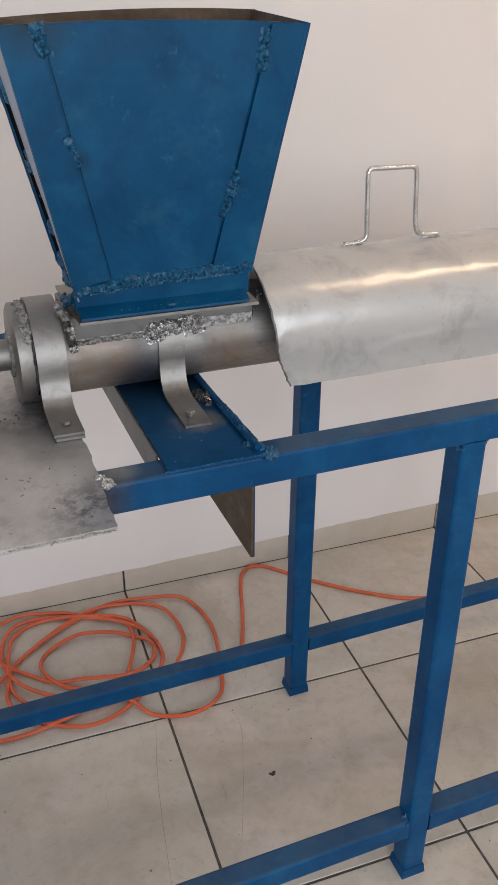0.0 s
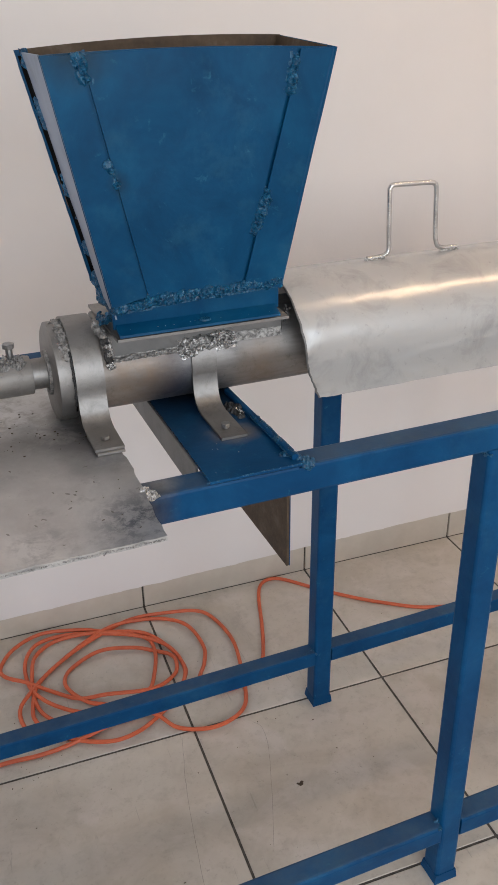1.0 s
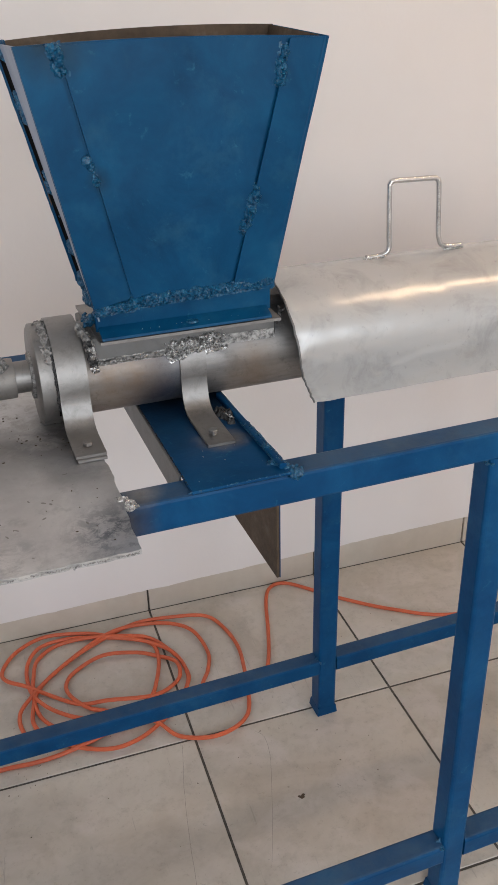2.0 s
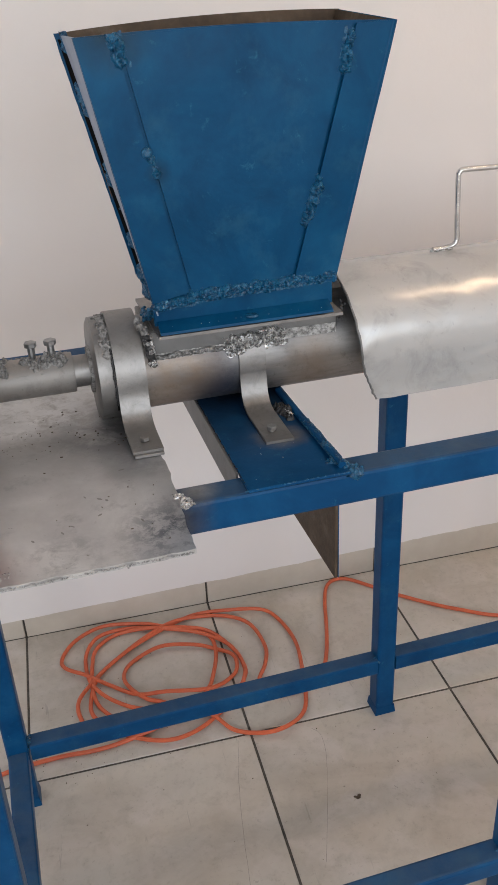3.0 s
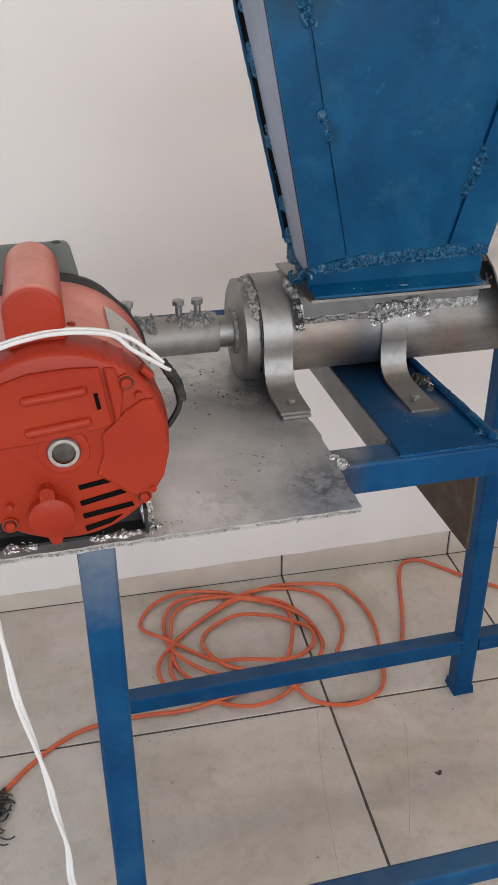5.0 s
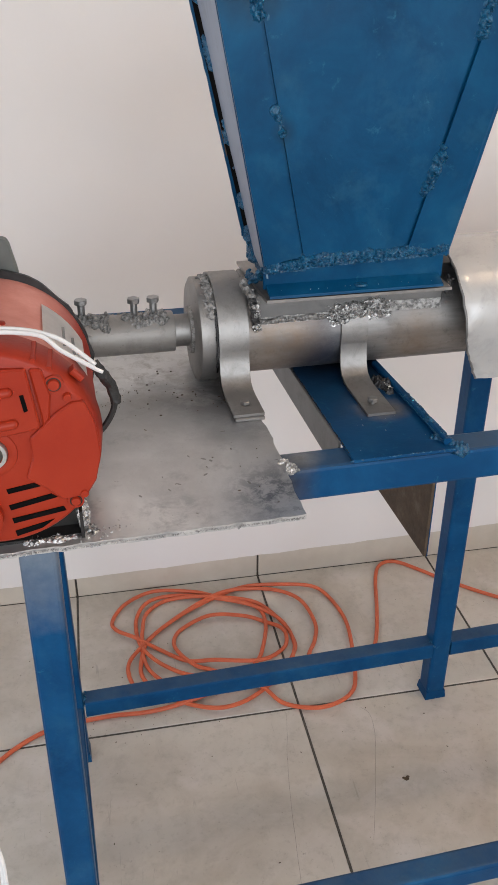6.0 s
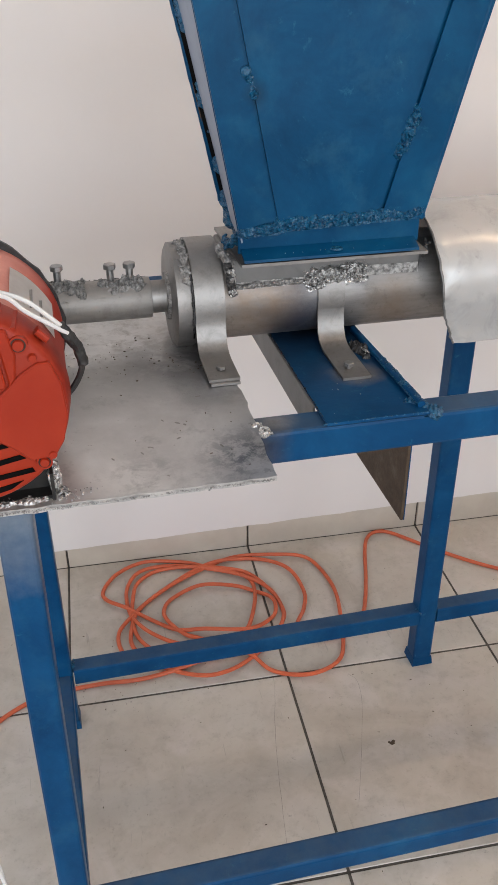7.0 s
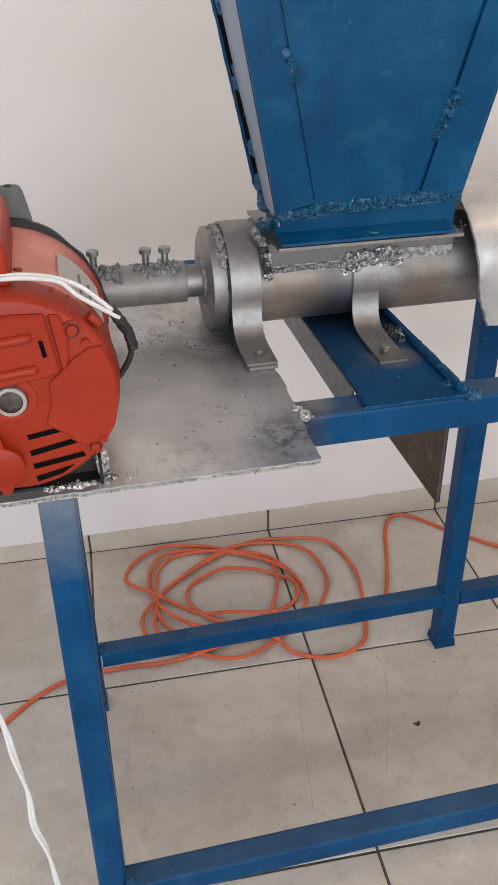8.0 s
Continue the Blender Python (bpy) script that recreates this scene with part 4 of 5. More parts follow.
shell, rim = guard_sheet()
guard = part("sheet", shell, SHEET, cover, "", True)
edge_burr = pipe(rim, 0.0014, 6)
for v in edge_burr.verts:
    v.co += Vector(noise.noise_vector(v.co * 160)) * 0.0009
part("cut_edge", edge_burr, DULL, guard, "dark burred edge of the sheet", True)
part("saddle", lathe([(0.50, RB), (0.50, RC - 0.003), (0.504, RC - 0.003), (0.504, RB)], "x", C, 40), BARREL, cover)
grip = [(0.412, 1.040), (0.430, 1.0405), (0.442, 1.043), (0.4475, 1.050), (0.4465, 1.070), (0.4435, 1.130), (0.4445, 1.1385), (0.450, 1.142), (0.480, 1.1415), (0.511, 1.141), (0.518, 1.1385), (0.5215, 1.131), (0.5255, 1.075), (0.528, 1.057), (0.534, 1.0455), (0.548, 1.0425), (0.566, 1.042)]
handle = part("handle", pipe(smooth_path([(u, AXIS_V, w - 0.001) for u, w in grip], 4), 0.0036, 10), ROD, cover, "bent bright wire handle", True)
for a, b, s in ((0.410, 0.440, 51), (0.538, 0.568, 52)):
    bead([(a, AXIS_V, 1.038), (b, AXIS_V, 1.0385)], 0.0026, 50, s, SILVER, handle, "", spread=0.8, flat=0.5)

# ---- electric motor ----
MU, MV, MW, MR = -0.291, -0.106, 0.9925, 0.093      # middle of the end shield and its radius
motor = thing("electric_motor", (MU, MV + 0.09, 0.8815), "orange-red electric motor with a white lead taped to its side", "motor")
MC = (MU, MV, MW)
part("body", lathe([(0.035, 0.05), (0.035, MR - 0.0015), (0.150, MR - 0.0015), (0.154, MR), (0.176, MR), (0.176, 0.05)], "y", MC, 72), ORANGE_PALE_TOP, motor, "", True)
shield = part("end_shield", lathe([(0.0, 0.0), (0.0, 0.0850), (0.0012, 0.0878), (0.004, 0.0898), (0.012, 0.0912), (0.0335, 0.0935), (0.0365, 0.0925), (0.0365, 0.06)], "y", MC, 72), ORANGE, motor, "", True)
# black band put in for the dark gap between body and flange
gasket = lathe([(0.1755, 0.05), (0.1755, 0.0958), (0.1800, 0.0958), (0.1815, 0.093), (0.1815, 0.05)], "y", MC, 96)
for v in gasket.verts:
    d = v.co - Vector(MC)
    d.y = 0
    if d.length > 0.08:
        a = math.degrees(math.atan2(d.z, d.x))
        v.co += d.normalized() * (0.0045 * max(0.0, min(1.0, (a - 48) / 14)) + 0.0022 * noise.noise(Vector((a * 0.12, 1, 4))))
part("gasket", gasket, TAPE, motor, "wavy black band standing for the shaded gap between body and flange", True)
PX = lambda x, z: (MU + x, MW + z)


def plaque(name, outline, depth, mat=ORANGE, label="", bev=0.0016, back=0.006):
    return part(name, prism([PX(x, z) for x, z in outline], "y", MV - depth, MV + back, bev), mat, shield, label)


def arc(cx, cz, r, a0, a1, n=14):
    return [(cx + r * math.cos(radians(a)), cz + r * math.sin(radians(a))) for a in np.linspace(a0, a1, n)]


# terminal cover: the upper part of the shield
plaque("terminal_cover", [(-0.070, 0.020), (-0.066, 0.045), (-0.047, 0.066), (-0.020, 0.074), (0.012, 0.0755), (0.037, 0.074), (0.043, 0.022), (0.033, 0.019), (-0.005, 0.014), (-0.029, 0.011), (-0.056, 0.010)], 0.005, ORANGE, "raised terminal cover with two pressed ribs")
plaque("cover_edge", [(0.039, 0.073), (0.049, 0.072), (0.054, 0.050), (0.051, 0.029), (0.045, 0.020), (0.0445, 0.030)], 0.0035)
for x0, z0, x1, z1 in ((-0.025, 0.052, 0.021, 0.056), (-0.025, 0.023, 0.022, 0.028)):
    rib = pipe([(MU + x0, MV - 0.0052, MW + z0), (MU + x1, MV - 0.0052, MW + z1)], 0.0043, 14)
    for x, z in ((x0, z0), (x1, z1)):
        bmesh.ops.create_uvsphere(rib, u_segments=12, v_segments=8, radius=0.0043, matrix=Matrix.Translation((MU + x, MV - 0.0052, MW + z)))
    part("rib", rib, ORANGE, shield, "", True)
# near-black block painted for the shade inside the slot
part("slot", prism([PX(x, z) for x, z in ((0.0295, 0.0525), (0.0328, 0.053), (0.0348, 0.0385), (0.0315, 0.0375))], "y", MV - 0.0056, MV), SHADE, shield, "slot, its inner shade painted near-black")
# smooth panel at the side, hub, knob, louvres
plaque("side_panel", [(0.087, 0.019), (0.089, -0.009), (0.083, -0.034), (0.074, -0.048), (0.054, -0.050), (0.040, -0.036), (0.026, -0.026), (0.033, -0.007), (0.033, 0.012), (0.056, 0.033), (0.069, 0.041), (0.079, 0.041)], 0.0035, ORANGE, "smooth raised panel", 0.0012, 0.02)
part("hub_ring", lathe([(-0.004, 0.0100), (-0.004, 0.0130), (-0.001, 0.0140), (0.004, 0.0140)], "y", MC, 36), ALU, shield, "worn bare aluminium ring", True)
part("hub_boss", lathe([(-0.001, 0.0145), (-0.0022, 0.018), (-0.001, 0.0215), (0.003, 0.023)], "y", MC, 36), ORANGE, shield, "", True)
part("shaft_end", lathe([(-0.0012, 0), (-0.0012, 0.0100), (0.003, 0.0100)], "y", MC, 24), SHAFT, shield, "dark brownish shaft end", True)
knob_c = (MU - 0.017, MV, MW - 0.0595)
knob = part("round_cover", lathe([(-0.011, 0), (-0.011, 0.0175), (-0.0095, 0.0195), (0.008, 0.0205)], "y", knob_c, 40), ORANGE, shield, "round capped boss", True)
part("stem", prism([PX(x, z) for x, z in [(-0.0250, -0.050), (-0.0120, -0.050)] + arc(-0.0185, -0.0345, 0.0062, 0, 180, 12)], "y", MV - 0.0095, MV + 0.003), ORANGE, knob)
# near-black disc painted for the shade inside the hole
part("drilled_hole", lathe([(-0.0006, 0), (-0.0006, 0.0033), (0.002, 0.0033)], "y", (MU - 0.059, MV, MW - 0.022), 14), SHADE, shield, "drilled hole, its inner shade painted near-black")
for a in (61, 52):
    part("rim_rib", bar((MU + 0.0885 * math.cos(radians(a)), MV + 0.002, MW + 0.0885 * math.sin(radians(a))), (MU + 0.0925 * math.cos(radians(a)), MV + 0.031, MW + 0.0925 * math.sin(radians(a))), 0.0045, 0.0045, 0.001), ORANGE, shield)
part("drip_tab", prism([PX(-0.016 + x, z) for x, z in ((-0.010, -0.074), (0.010, -0.074), (0.0035, -0.0895), (-0.0035, -0.0895))], "y", MV - 0.006, MV + 0.003, 0.001), ORANGE, knob)
# louvres are flat near-black shapes that stand for the shade inside
for outline in (((0.008, -0.035), (0.031, -0.0315), (0.036, -0.0355), (0.009, -0.0395)), ((0.008, -0.051), (0.044, -0.044), (0.049, -0.048), (0.009, -0.056)), ((0.009, -0.0645), (0.053, -0.058), (0.055, -0.0625), (0.010, -0.0695)), ((0.010, -0.0775), (0.044, -0.070), (0.033, -0.0775), (0.011, -0.083))):
    part("louvre", prism([PX(x, z) for x, z in outline], "y", MV - 0.0008, MV + 0.003), SHADE, shield, "ventilation slot, its inner shade painted near-black")
for x, z, r, ringed in ((0.057, 0.058, 0.0050, True), (0.0665, 0.046, 0.0036, False), (0.064, -0.053, 0.0044, True), (0.072, -0.046, 0.0038, False), (-0.053, -0.065, 0.0046, True), (-0.051, -0.046, 0.0032, False), (-0.060, 0.052, 0.0046, True)):
    part("screw_boss", lathe([(-0.009, 0), (-0.009, r * 0.84), (-0.0075, r * 0.96), (0.016, r)], "y", (MU + x, MV + 0.004, MW + z), 16), ORANGE, shield, "", True)
    if ringed:
        # black ring painted for the shaded recess round the screw
        part("screw_ring", lathe([(-0.0062, r), (-0.0062, r + 0.0011), (0.006, r + 0.0012)], "y", (MU + x, MV + 0.004, MW + z), 16), BLACK, shield)
        part("screw_washer", lathe([(-0.0066, r + 0.0011), (-0.0066, r + 0.0026), (0.006, r + 0.003)], "y", (MU + x, MV + 0.004, MW + z), 20), ORANGE, shield, "", True)
part("ear", bar((MU + 0.072, MV + 0.016, MW + 0.0625), (MU + 0.080, MV + 0.016, MW + 0.054), 0.006, 0.012, 0.002), ORANGE, motor)
# capacitor housing on top
hump = prism([(MU - 0.010 + x, MW + z) for x, z in [(-0.0245, 0.080), (0.0245, 0.080)] + arc(0, 0.1145, 0.0245, 0, 180, 20)], "y", MV + 0.022, MV + 0.152)
bmesh.ops.bevel(hump, geom=[e for e in hump.edges if max(v.co.y for v in e.verts) < MV + 0.0221], offset=0.005, segments=3, affect="EDGES", profile=0.6)
part("capacitor_housing", hump, ORANGE_PALE_TOP, motor, "round-topped capacitor housing", True)
for x, z in ((0.019, 0.1), (-0.045, 0.095)):
    part("screw", lathe([(0, 0), (0, 0.004), (0.002, 0.0035), (0.003, 0)], "z", (MU + x, MV + 0.06, MW + 0.086 + (0.003 if x > 0 else -0.006)), 10), ORANGE, motor)
# rating plate on the flank
lab = bmesh.new()
for i in range(8):
    for j in range(2):
        a = radians(24 + i * 4.6)
        lab.verts.new((MU + (MR + 0.0004) * math.cos(a), MV + (0.052, 0.135)[j], MW + (MR + 0.0004) * math.sin(a)))
lab.verts.ensure_lookup_table()
for i in range(7):
    lab.faces.new([lab.verts[k] for k in (2 * i, 2 * i + 1, 2 * i + 3, 2 * i + 2)])
bmesh.ops.solidify(lab, geom=list(lab.faces), thickness=-0.0006)
rating = part("rating_plate", lab, LABELM, motor, "scuffed pale rating plate")
for i in range(2):
    a = radians(36 + i * 7)
    r = MR + 0.0012
    part("print_bar", bar((MU + r * math.cos(a), MV + 0.062, MW + r * math.sin(a)), (MU + r * math.cos(a), MV + 0.10 + 0.006 * (i % 3), MW + r * math.sin(a)), 0.0025, 0.0008, 0), INK, rating)
# base and welds
part("base_channel", joined(boxed((MU - 0.11, -0.062, 0.8815), (MU + 0.068, -0.059, 0.908), 0.001), boxed((MU - 0.11, -0.078, 0.8815), (MU + 0.068, 0.06, 0.8845)), boxed((MU + 0.065, -0.082, 0.8815), (MU + 0.068, 0.06, 0.910))), BLACK, motor, "black-painted base channel")
crust((MU + 0.066, -0.050, 0.8815), (MU + 0.078, -0.084, 0.8815), (0, 0, 1), 0.024, 0.0042, 61, SILVER, motor, "bright crumpled weld spatter", 0.0010, 0.0048, False)
crust((MU + 0.069, -0.060, 0.912), (MU + 0.071, -0.066, 0.882), (0.8, -0.6, 0.1), 0.012, 0.0040, 64, SILVER, motor, "", 0.0010, 0.0045, False)
for k, (u0, u1, w) in enumerate(((0.010, 0.064, 0.017), (-0.066, -0.032, 0.022), (-0.115, -0.070, 0.013))):
    crust((MU + u0, -0.079, 0.8815), (MU + u1, -0.079, 0.8815), (0, -0.1, 1), w * 0.62, 0.0034, 65 + k, SILVER, motor, "bright crumpled weld spatter", 0.0010, 0.0046, False)
bead([(MU + 0.065, -0.086, 0.882), (MU + 0.105, -0.070, 0.882)], 0.0010, 36, 62, SILVER, motor, "", spread=(9.0, 9.0, 0.3))
for k in range(2):
    part("foot", bar((MU - 0.05 + 0.1 * k, 0.0, 0.8845), (MU - 0.035 + 0.07 * k, 0.0, 0.915), 0.03, 0.06, 0.002), BLACK, motor)

# ---- gear reducer behind the motor ----
gear = thing("gear_reducer", (MU, 0.22, 0.8815), "grey-green cast worm-gear reducer behind the orange motor", "gearbox")
part("flange", prism([(MU + x, MW + z) for x, z in ((-0.09, -0.09), (0.06, -0.09), (0.076, -0.05), (0.076, 0.02), (0.062, 0.060), (0.045, 0.0700), (0.034, 0.0840), (0.0325, 0.0965), (0.0275, 0.122), (0.024, 0.1265), (-0.09, 0.1265))], "y", 0.076, 0.090, 0.0018), GREY, gear, "cast mounting flange")
part("housing", boxed((MU - 0.075, 0.090, 0.8815), (MU + 0.058, 0.33, 0.985), 0.02, 3), GREY, gear, "", True)
part("output_boss", lathe([(MU + 0.055, 0.0), (MU + 0.055, 0.045), (MU + 0.066, 0.042), (MU + 0.068, 0.0)], "x", C, 36), GREY, gear, "", True)
# black disc stands for the shade in the bolt hole
part("bolt_hole", lathe([(0, 0), (0, 0.0042), (0.001, 0.004), (0.001, 0)], "z", (MU + 0.015, 0.083, MW + 0.1265), 12), BLACK, gear)

# ---- leads ----
lead = thing("motor_lead", (MU + 0.09, -0.06, 0.97), "white twin flex over the motor, joined with black tape", "cable")
over = [(-0.47, -0.085, 1.02), (-0.40, -0.085, 1.055), (-0.337, -0.085, 1.082), (-0.304, -0.084, 1.090), (-0.282, -0.083, 1.0915), (-0.259, -0.083, 1.090), (-0.239, -0.083, 1.085)]
for tailing in ([(-0.223, -0.083, 1.077), (-0.208, -0.083, 1.063), (-0.196, -0.080, 1.049)], [(-0.226, -0.087, 1.071), (-0.211, -0.087, 1.060), (-0.194, -0.082, 1.046)]):
    k = 0.0 if tailing[0][1] > -0.085 else 1.0
    part("wire", pipe(smooth_path([(u, v - 0.004 * k, w - 0.0012 * k) for u, v, w in over] + tailing, 5), 0.0020, 8), WHITE, lead, "", True)
tape = pipe(smooth_path([(-0.200, -0.080, 1.053), (-0.196, -0.079, 1.046), (-0.191, -0.077, 1.037), (-0.187, -0.074, 1.028), (-0.184, -0.072, 1.013)], 6), 0.0050, 9)
for v in tape.verts:
    v.co += Vector(noise.noise_vector(v.co * 210)) * 0.0011
part("taped_joint", tape, TAPE, lead, "crumpled black insulating tape", True)
part("wire", pipe(smooth_path([(-0.184, -0.072, 1.018), (-0.187, -0.071, 1.004), (-0.194, -0.070, 0.991), (-0.203, -0.070, 0.981)], 5), 0.0029, 8), TAPE, lead, "", True)

flex = thing("supply_flex", (-0.12, 1.06, 0.0), "twisted white flex hanging from the motor to the floor", "cable", m=Matrix())
hang = [(-0.225, 1.10, 1.05), (-0.205, 1.080, 1.00), (-0.178, 1.065, 0.95), (-0.1575, 1.06, 0.905), (-0.1525, 1.06, 0.845), (-0.1505, 1.06, 0.79), (-0.1425, 1.06, 0.728), (-0.1368, 1.06, 0.673), (-0.1355, 1.06, 0.64), (-0.1305, 1.06, 0.582), (-0.1322, 1.06, 0.53), (-0.1247, 1.06, 0.481), (-0.122, 1.06, 0.418), (-0.117, 1.06, 0.33), (-0.113, 1.06, 0.24), (-0.11, 1.055, 0.14), (-0.105, 1.05, 0.05), (-0.09, 1.02, 0.006), (-0.03, 0.97, 0.005), (0.05, 0.93, 0.005)]
mid = smooth_path(hang, 8)
for k in range(2):
    pts = [p + Vector((math.cos(i * 0.16 + k * math.pi), math.sin(i * 0.16 + k * math.pi), 0)) * 0.0017 for i, p in enumerate(mid)]
    part("strand", pipe(pts, 0.0021, 7), WHITE, flex, "", True)

# ---- orange extension cable ----
cord = thing("extension_cable", (0.2, 1.95, 0.0), "orange extension cable coiled loosely on the floor tiles", "cable", m=Matrix())
CR = 0.0046
tail = [(-0.62, 1.38), (-0.50, 1.46), (-0.39, 1.56), (-0.313, 1.632), (-0.263, 1.685), (-0.209, 1.730), (-0.146, 1.758), (-0.04, 1.768), (0.028, 1.765), (0.086, 1.770), (0.16, 1.785)]
loop_1 = [(0.236, 1.811), (0.188, 1.857), (0.154, 1.877), (0.122, 1.918), (0.115, 1.962), (0.139, 2.002), (0.209, 2.03), (0.287, 2.015), (0.336, 1.989), (0.364, 1.96), (0.370, 1.928), (0.355, 1.895), (0.297, 1.867), (0.198, 1.881), (0.137, 1.895), (0.081, 1.942), (0.034, 1.982), (-0.012, 2.022)]
loop_2 = [(-0.018, 2.063), (0.018, 2.112), (0.088, 2.143), (0.183, 2.130), (0.234, 2.10), (0.323, 2.056), (0.374, 1.976), (0.384, 1.914), (0.373, 1.87), (0.345, 1.825), (0.285, 1.781), (0.235, 1.75), (0.182, 1.744), (0.123, 1.772), (0.067, 1.812), (0.038, 1.854)]
loop_3 = [(0.036, 1.906), (0.059, 1.976), (0.130, 2.035), (0.218, 2.09), (0.309, 2.127), (0.406, 2.111), (0.475, 2.09), (0.506, 2.045), (0.519, 1.96), (0.509, 1.874), (0.489, 1.779), (0.465, 1.735), (0.420, 1.708), (0.372, 1.711), (0.318, 1.738), (0.28, 1.789)]
loop_4 = [(0.214, 1.828), (0.138, 1.853), (0.087, 1.886), (0.054, 1.927), (0.036, 1.982), (0.037, 2.055), (0.071, 2.106), (0.14, 2.122), (0.22, 2.10), (0.308, 2.05), (0.365, 1.994), (0.384, 1.933), (0.377, 1.878), (0.323, 1.814), (0.221, 1.796), (0.114, 1.805), (0.071, 1.847), (0.049, 1.893)]
loop_5 = [(0.042, 1.948), (0.047, 2.003), (0.062, 2.067), (0.112, 2.109), (0.193, 2.104), (0.272, 2.077), (0.327, 2.04), (0.332, 1.98), (0.312, 1.908), (0.286, 1.862), (0.223, 1.809), (0.112, 1.79), (0.033, 1.82), (0.010, 1.863), (0.010, 1.906), (0.038, 1.95), (0.088, 2.009), (0.175, 2.072), (0.249, 2.108)]
away = [(0.321, 2.116), (0.388, 2.094), (0.432, 2.042), (0.447, 1.963), (0.432, 1.908), (0.405, 1.855), (0.42, 1.815), (0.47, 1.805), (0.526, 1.825), (0.561, 1.867), (0.584, 1.919), (0.609, 1.995), (0.637, 2.09), (0.66, 2.14), (0.688, 2.158), (0.72, 2.150), (0.76, 2.112), (0.82, 2.05), (0.93, 1.96), (1.07, 1.89), (1.4, 1.85), (1.8, 1.95)]
run = tail + loop_1 + loop_2 + loop_3 + loop_4 + loop_5 + away
n = len(run)
lay = [(x, y, CR + (0.0 if i < 10 or i > n - 16 else 0.0035 * (1 + math.sin(i * 1.9)))) for i, (x, y) in enumerate(run)]
part("sheath", pipe(smooth_path(lay, 7), CR, 8), CABLE, cord, "", True)

# ---- loose bristles on the floor ----
brush = thing("worn_brush", (-0.40, 1.55, 0.0), "frayed black bristles of a worn brush on the floor", "brush", m=Matrix())
rnd = random.Random(12)
hairs = []
for i in range(110):
    a, ln = rnd.uniform(-0.6, 0.6), rnd.uniform(0.035, 0.080)
    p0 = Vector((-0.390 + rnd.uniform(-0.02, 0.02), 1.572 + rnd.uniform(-0.04, 0.045), rnd.uniform(0.004, 0.032)))
    p2 = p0 + Vector((math.cos(a) * ln, math.sin(a) * ln, -p0.z + 0.002 + rnd.uniform(0, 0.012)))
    p1 = p0.lerp(p2, 0.5) + Vector((rnd.uniform(-0.006, 0.006), rnd.uniform(-0.012, 0.012), 0.006))
    p3 = p2 + Vector((math.cos(a + rnd.uniform(-1.2, 1.2)), math.sin(a + rnd.uniform(-1.2, 1.2)), 0)) * ln * 0.22
    hairs.append(pipe(smooth_path([p0, p1, p2, p3], 3), rnd.uniform(0.0012, 0.0024), 4))
part("bristles", joined(*hairs), BRISTLE, brush)
part("head", boxed((-0.53, 1.48, 0.0), (-0.38, 1.62, 0.035), 0.006, 2), BRISTLE, brush)

# ---- skirting, floor and its tiles ----
T, GX, GY, J = 0.45, 0.351, 2.17, 0.0048
skirting = tagged(new("baseboard"), "beige tile skirting with dark open joints along the wall", "skirting", kind="structure")
skirting.location = (0.5, Y1, 0)
skirting["base"] = [0.5, Y1, 0]
k0, k1 = math.floor((X0 - GX) / T), math.ceil((X1 - GX) / T)
for k in range(k0, k1):
    a, b = max(X0, GX + k * T) + J / 2, min(X1, GX + (k + 1) * T) - J / 2
    if b - a < 0.03:
        continue
    part("skirting_tile", boxed((a, Y1 - 0.010, 0.0004), (b, Y1, 0.092 + 0.001 * ((k * 7) % 3 - 1)), 0.0012), SKIRT, skirting)
part("joint_filler", boxed((X0, Y1 - 0.004, 0.0), (X1, Y1, 0.090)), GROUT, skirting)
# the wall's plaster and paint run down over the tiles in a ragged edge, lower towards the left
PAINT = lambda x: 0.0600 + 0.0215 * max(-1.0, min(1.0, (x - 0.15) / 1.0)) + 0.0040 * min(0.0, noise.noise(Vector((x * 11, 3, 1)))) - 0.0022 * max(0.0, noise.noise(Vector((x * 46, 8, 1)))) - 0.0009 * noise.noise(Vector((x * 170, 4, 2)))
plaster, xs = bmesh.new(), np.linspace(X0, X1, 1100)
prof = [[plaster.verts.new(p) for p in ((x, Y1 - 0.0098, PAINT(x)), (x, Y1 - 0.0108, PAINT(x) + 0.0012), (x, Y1 - 0.0110, 0.106), (x, Y1 - 0.007, 0.19), (x, Y1 + 0.001, 0.36))] for x in xs]
for A, B in zip(prof, prof[1:]):
    for i in range(4):
        plaster.faces.new((A[i], B[i], B[i + 1], A[i + 1]))
part("paint_edge", plaster, WALL, skirting, "ragged wall paint lapping over the skirting", True)

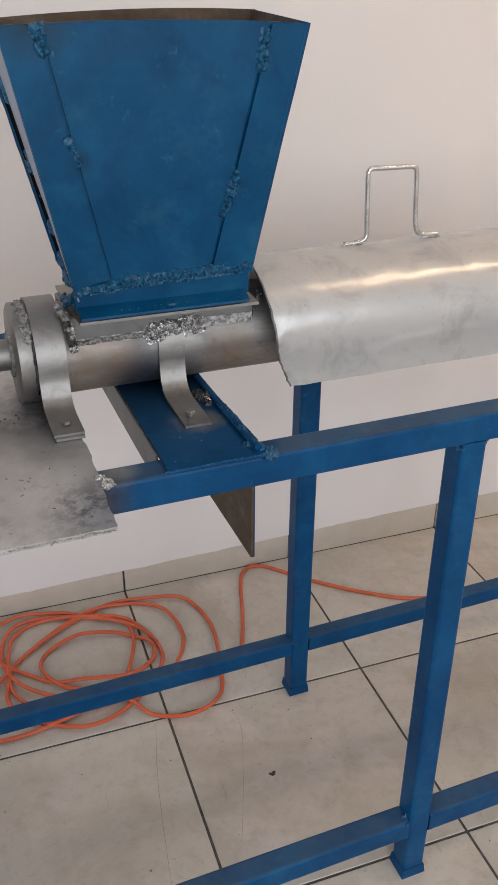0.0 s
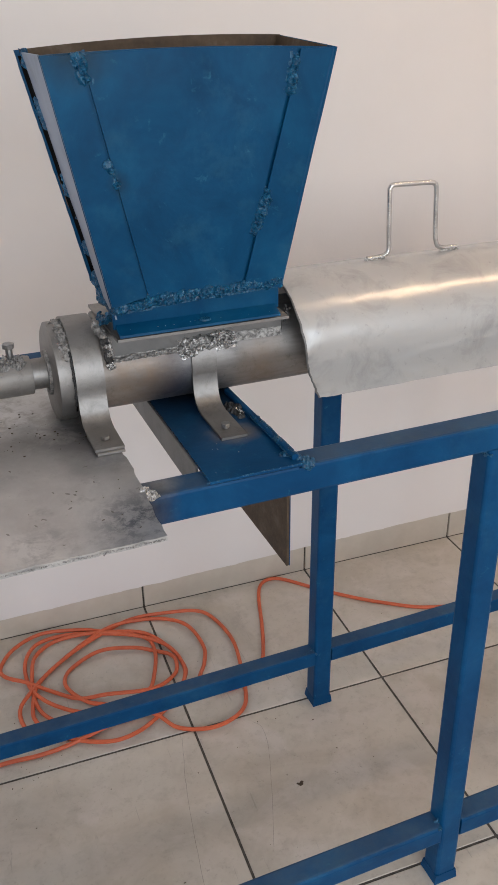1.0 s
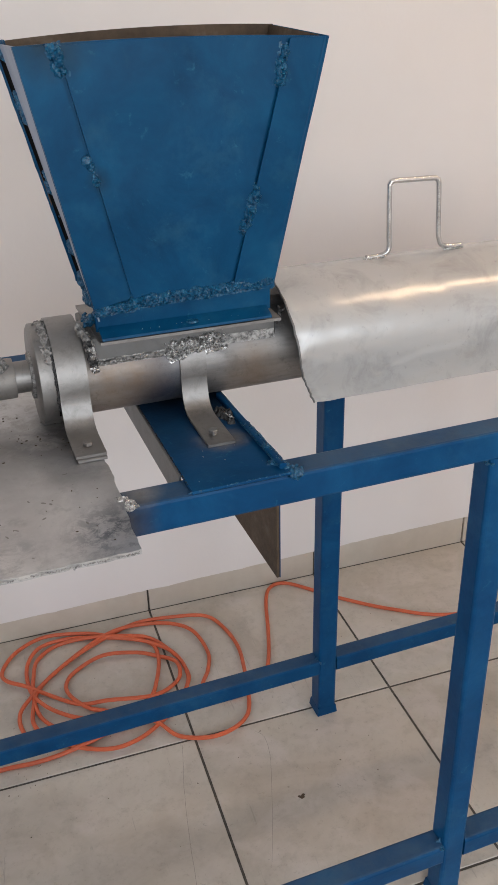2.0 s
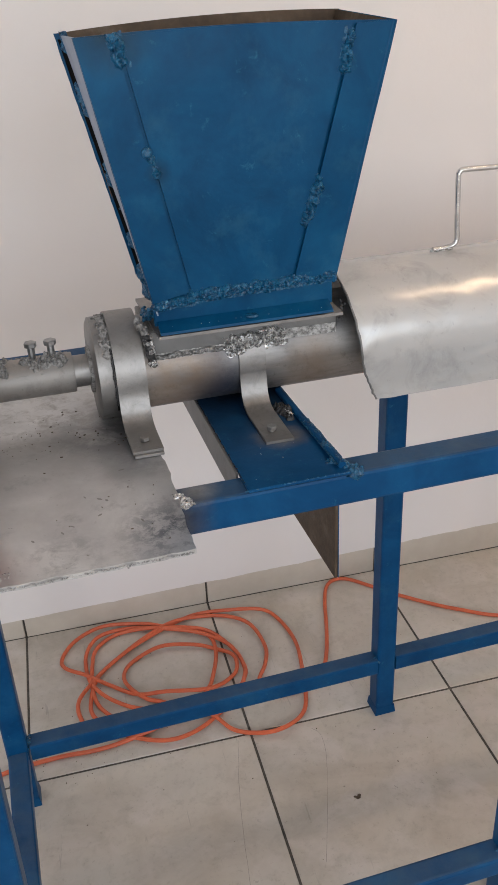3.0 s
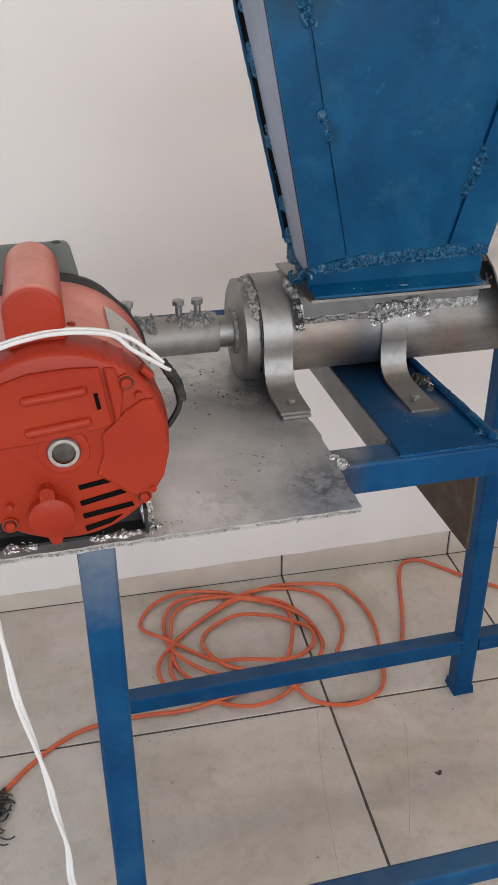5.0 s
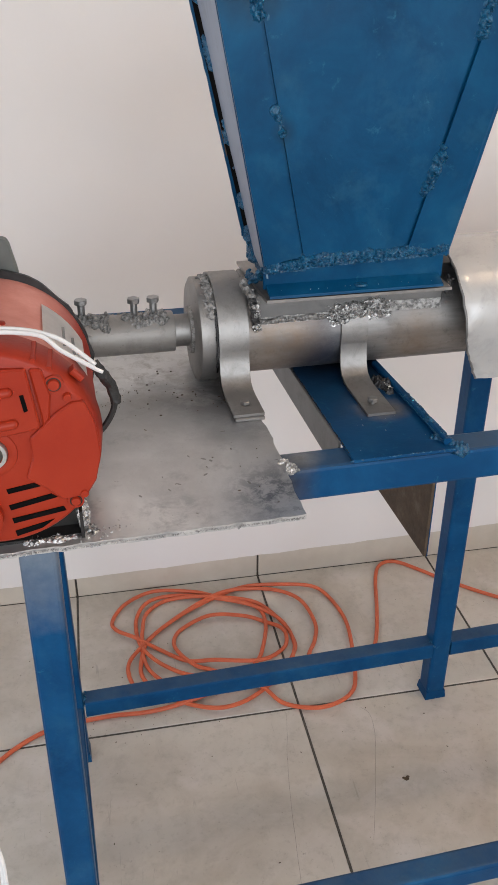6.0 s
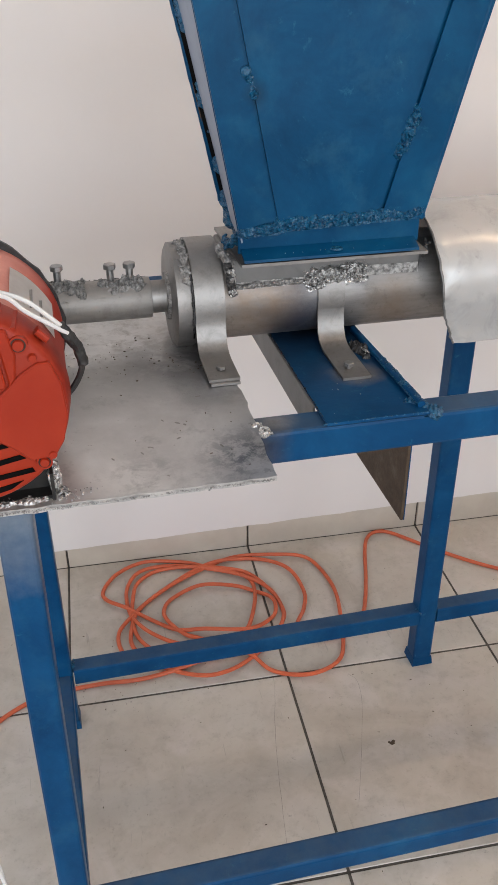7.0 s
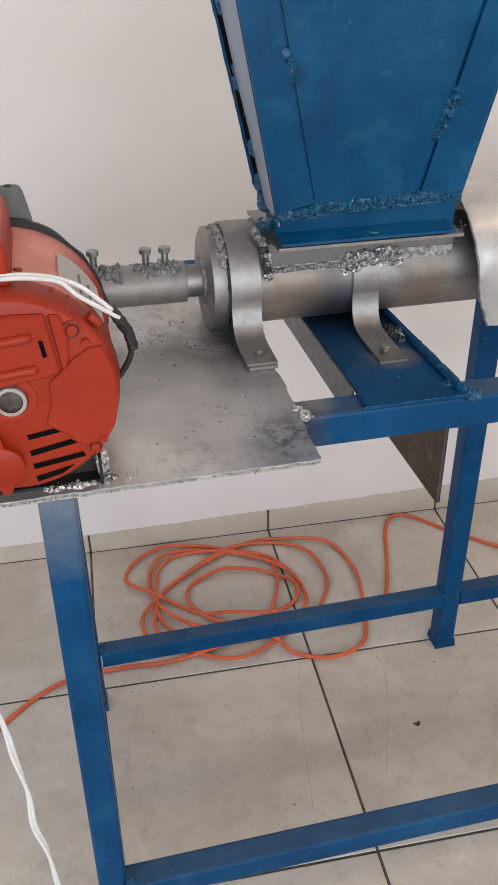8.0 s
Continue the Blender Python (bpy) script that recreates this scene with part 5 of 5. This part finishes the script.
floor = tagged(new("floor"), "cream marbled ceramic floor tiles with dark grout", "floor", kind="structure")
floor["base"] = [0, 0, 0]
part("grout_bed", boxed((X0, Y0, -0.03), (X1, Y1, -0.0012)), GROUT, floor)
shared = {}
r0 = math.floor((Y0 - GY) / T)
for j in range(r0, 1):
    for k in range(k0, k1):
        a, b = max(X0, GX + k * T) + J / 2, min(X1, GX + (k + 1) * T) - J / 2
        c, d = max(Y0, GY + (j - 1) * 0.4465) + J / 2, GY + j * 0.4465 - (J / 2 if j else 0.0005)
        if b - a < 0.02 or d - c < 0.02:
            continue
        key = (round(b - a, 3), round(d - c, 3))
        if key not in shared:
            bm = boxed((-key[0] / 2, -key[1] / 2, -0.010), (key[0] / 2, key[1] / 2, 0.0), 0.0012)
            me = bpy.data.meshes.new("tile")
            bm.to_mesh(me), bm.free()
            me.materials.append(TILE)
            shared[key] = me
        t = new("tile", shared[key])
        t.parent = floor
        t.location = ((a + b) / 2, (c + d) / 2, 0.0)
# hairline cracks in two tiles
for pts in (((0.321, 1.713), (0.310, 1.66), (0.298, 1.609), (0.281, 1.506), (0.270, 1.42), (0.261, 1.342)), ((0.476, 1.70), (0.4887, 1.679), (0.4839, 1.629), (0.4619, 1.5575), (0.4395, 1.491), (0.4068, 1.40))):
    part("hairline_crack", pipe([(p.x + 0.001 * noise.noise(p * 40), p.y, 0.0001) for p in smooth_path([(x, y, 0) for x, y in pts], 5)], 0.00026, 4), CRACK, floor)
# dark chips and grit on the tiles
rnd = random.Random(77)
grit = bmesh.new()
for i in range(215):
    x, y = rnd.uniform(-0.5, 1.2), rnd.uniform(1.2, 2.14)
    if i > 130:
        cx, cy = ((0.08, 1.77), (0.02, 1.93), (-0.05, 1.74))[i % 3]
        x, y = rnd.gauss(cx, 0.06), min(2.14, rnd.gauss(cy, 0.035))
    s = rnd.choice((0.0004, 0.0005, 0.0006, 0.0008, 0.0012))
    m = Matrix.Translation((x, y, 0.0004)) @ Matrix.Rotation(rnd.uniform(0, 6), 4, "Z") @ Matrix.Diagonal((s * rnd.uniform(0.7, 2.2), s, 0.0006, 1))
    bmesh.ops.create_icosphere(grit, subdivisions=1, radius=1, matrix=m)
for x, y, s in ((0.508, 1.512, 0.006), (0.512, 1.516, 0.004), (0.503, 1.515, 0.003)):
    bmesh.ops.create_icosphere(grit, subdivisions=1, radius=1, matrix=Matrix.Translation((x, y, 0.0006)) @ Matrix.Diagonal((s, s * 0.8, 0.0014, 1)))
me = bpy.data.meshes.new("floor_grit")
grit.to_mesh(me), grit.free()
me.materials.append(RUST)
tagged(new("floor_grit", me), "dark grit and chips scattered on the floor tiles", "grit", kind="stuff")
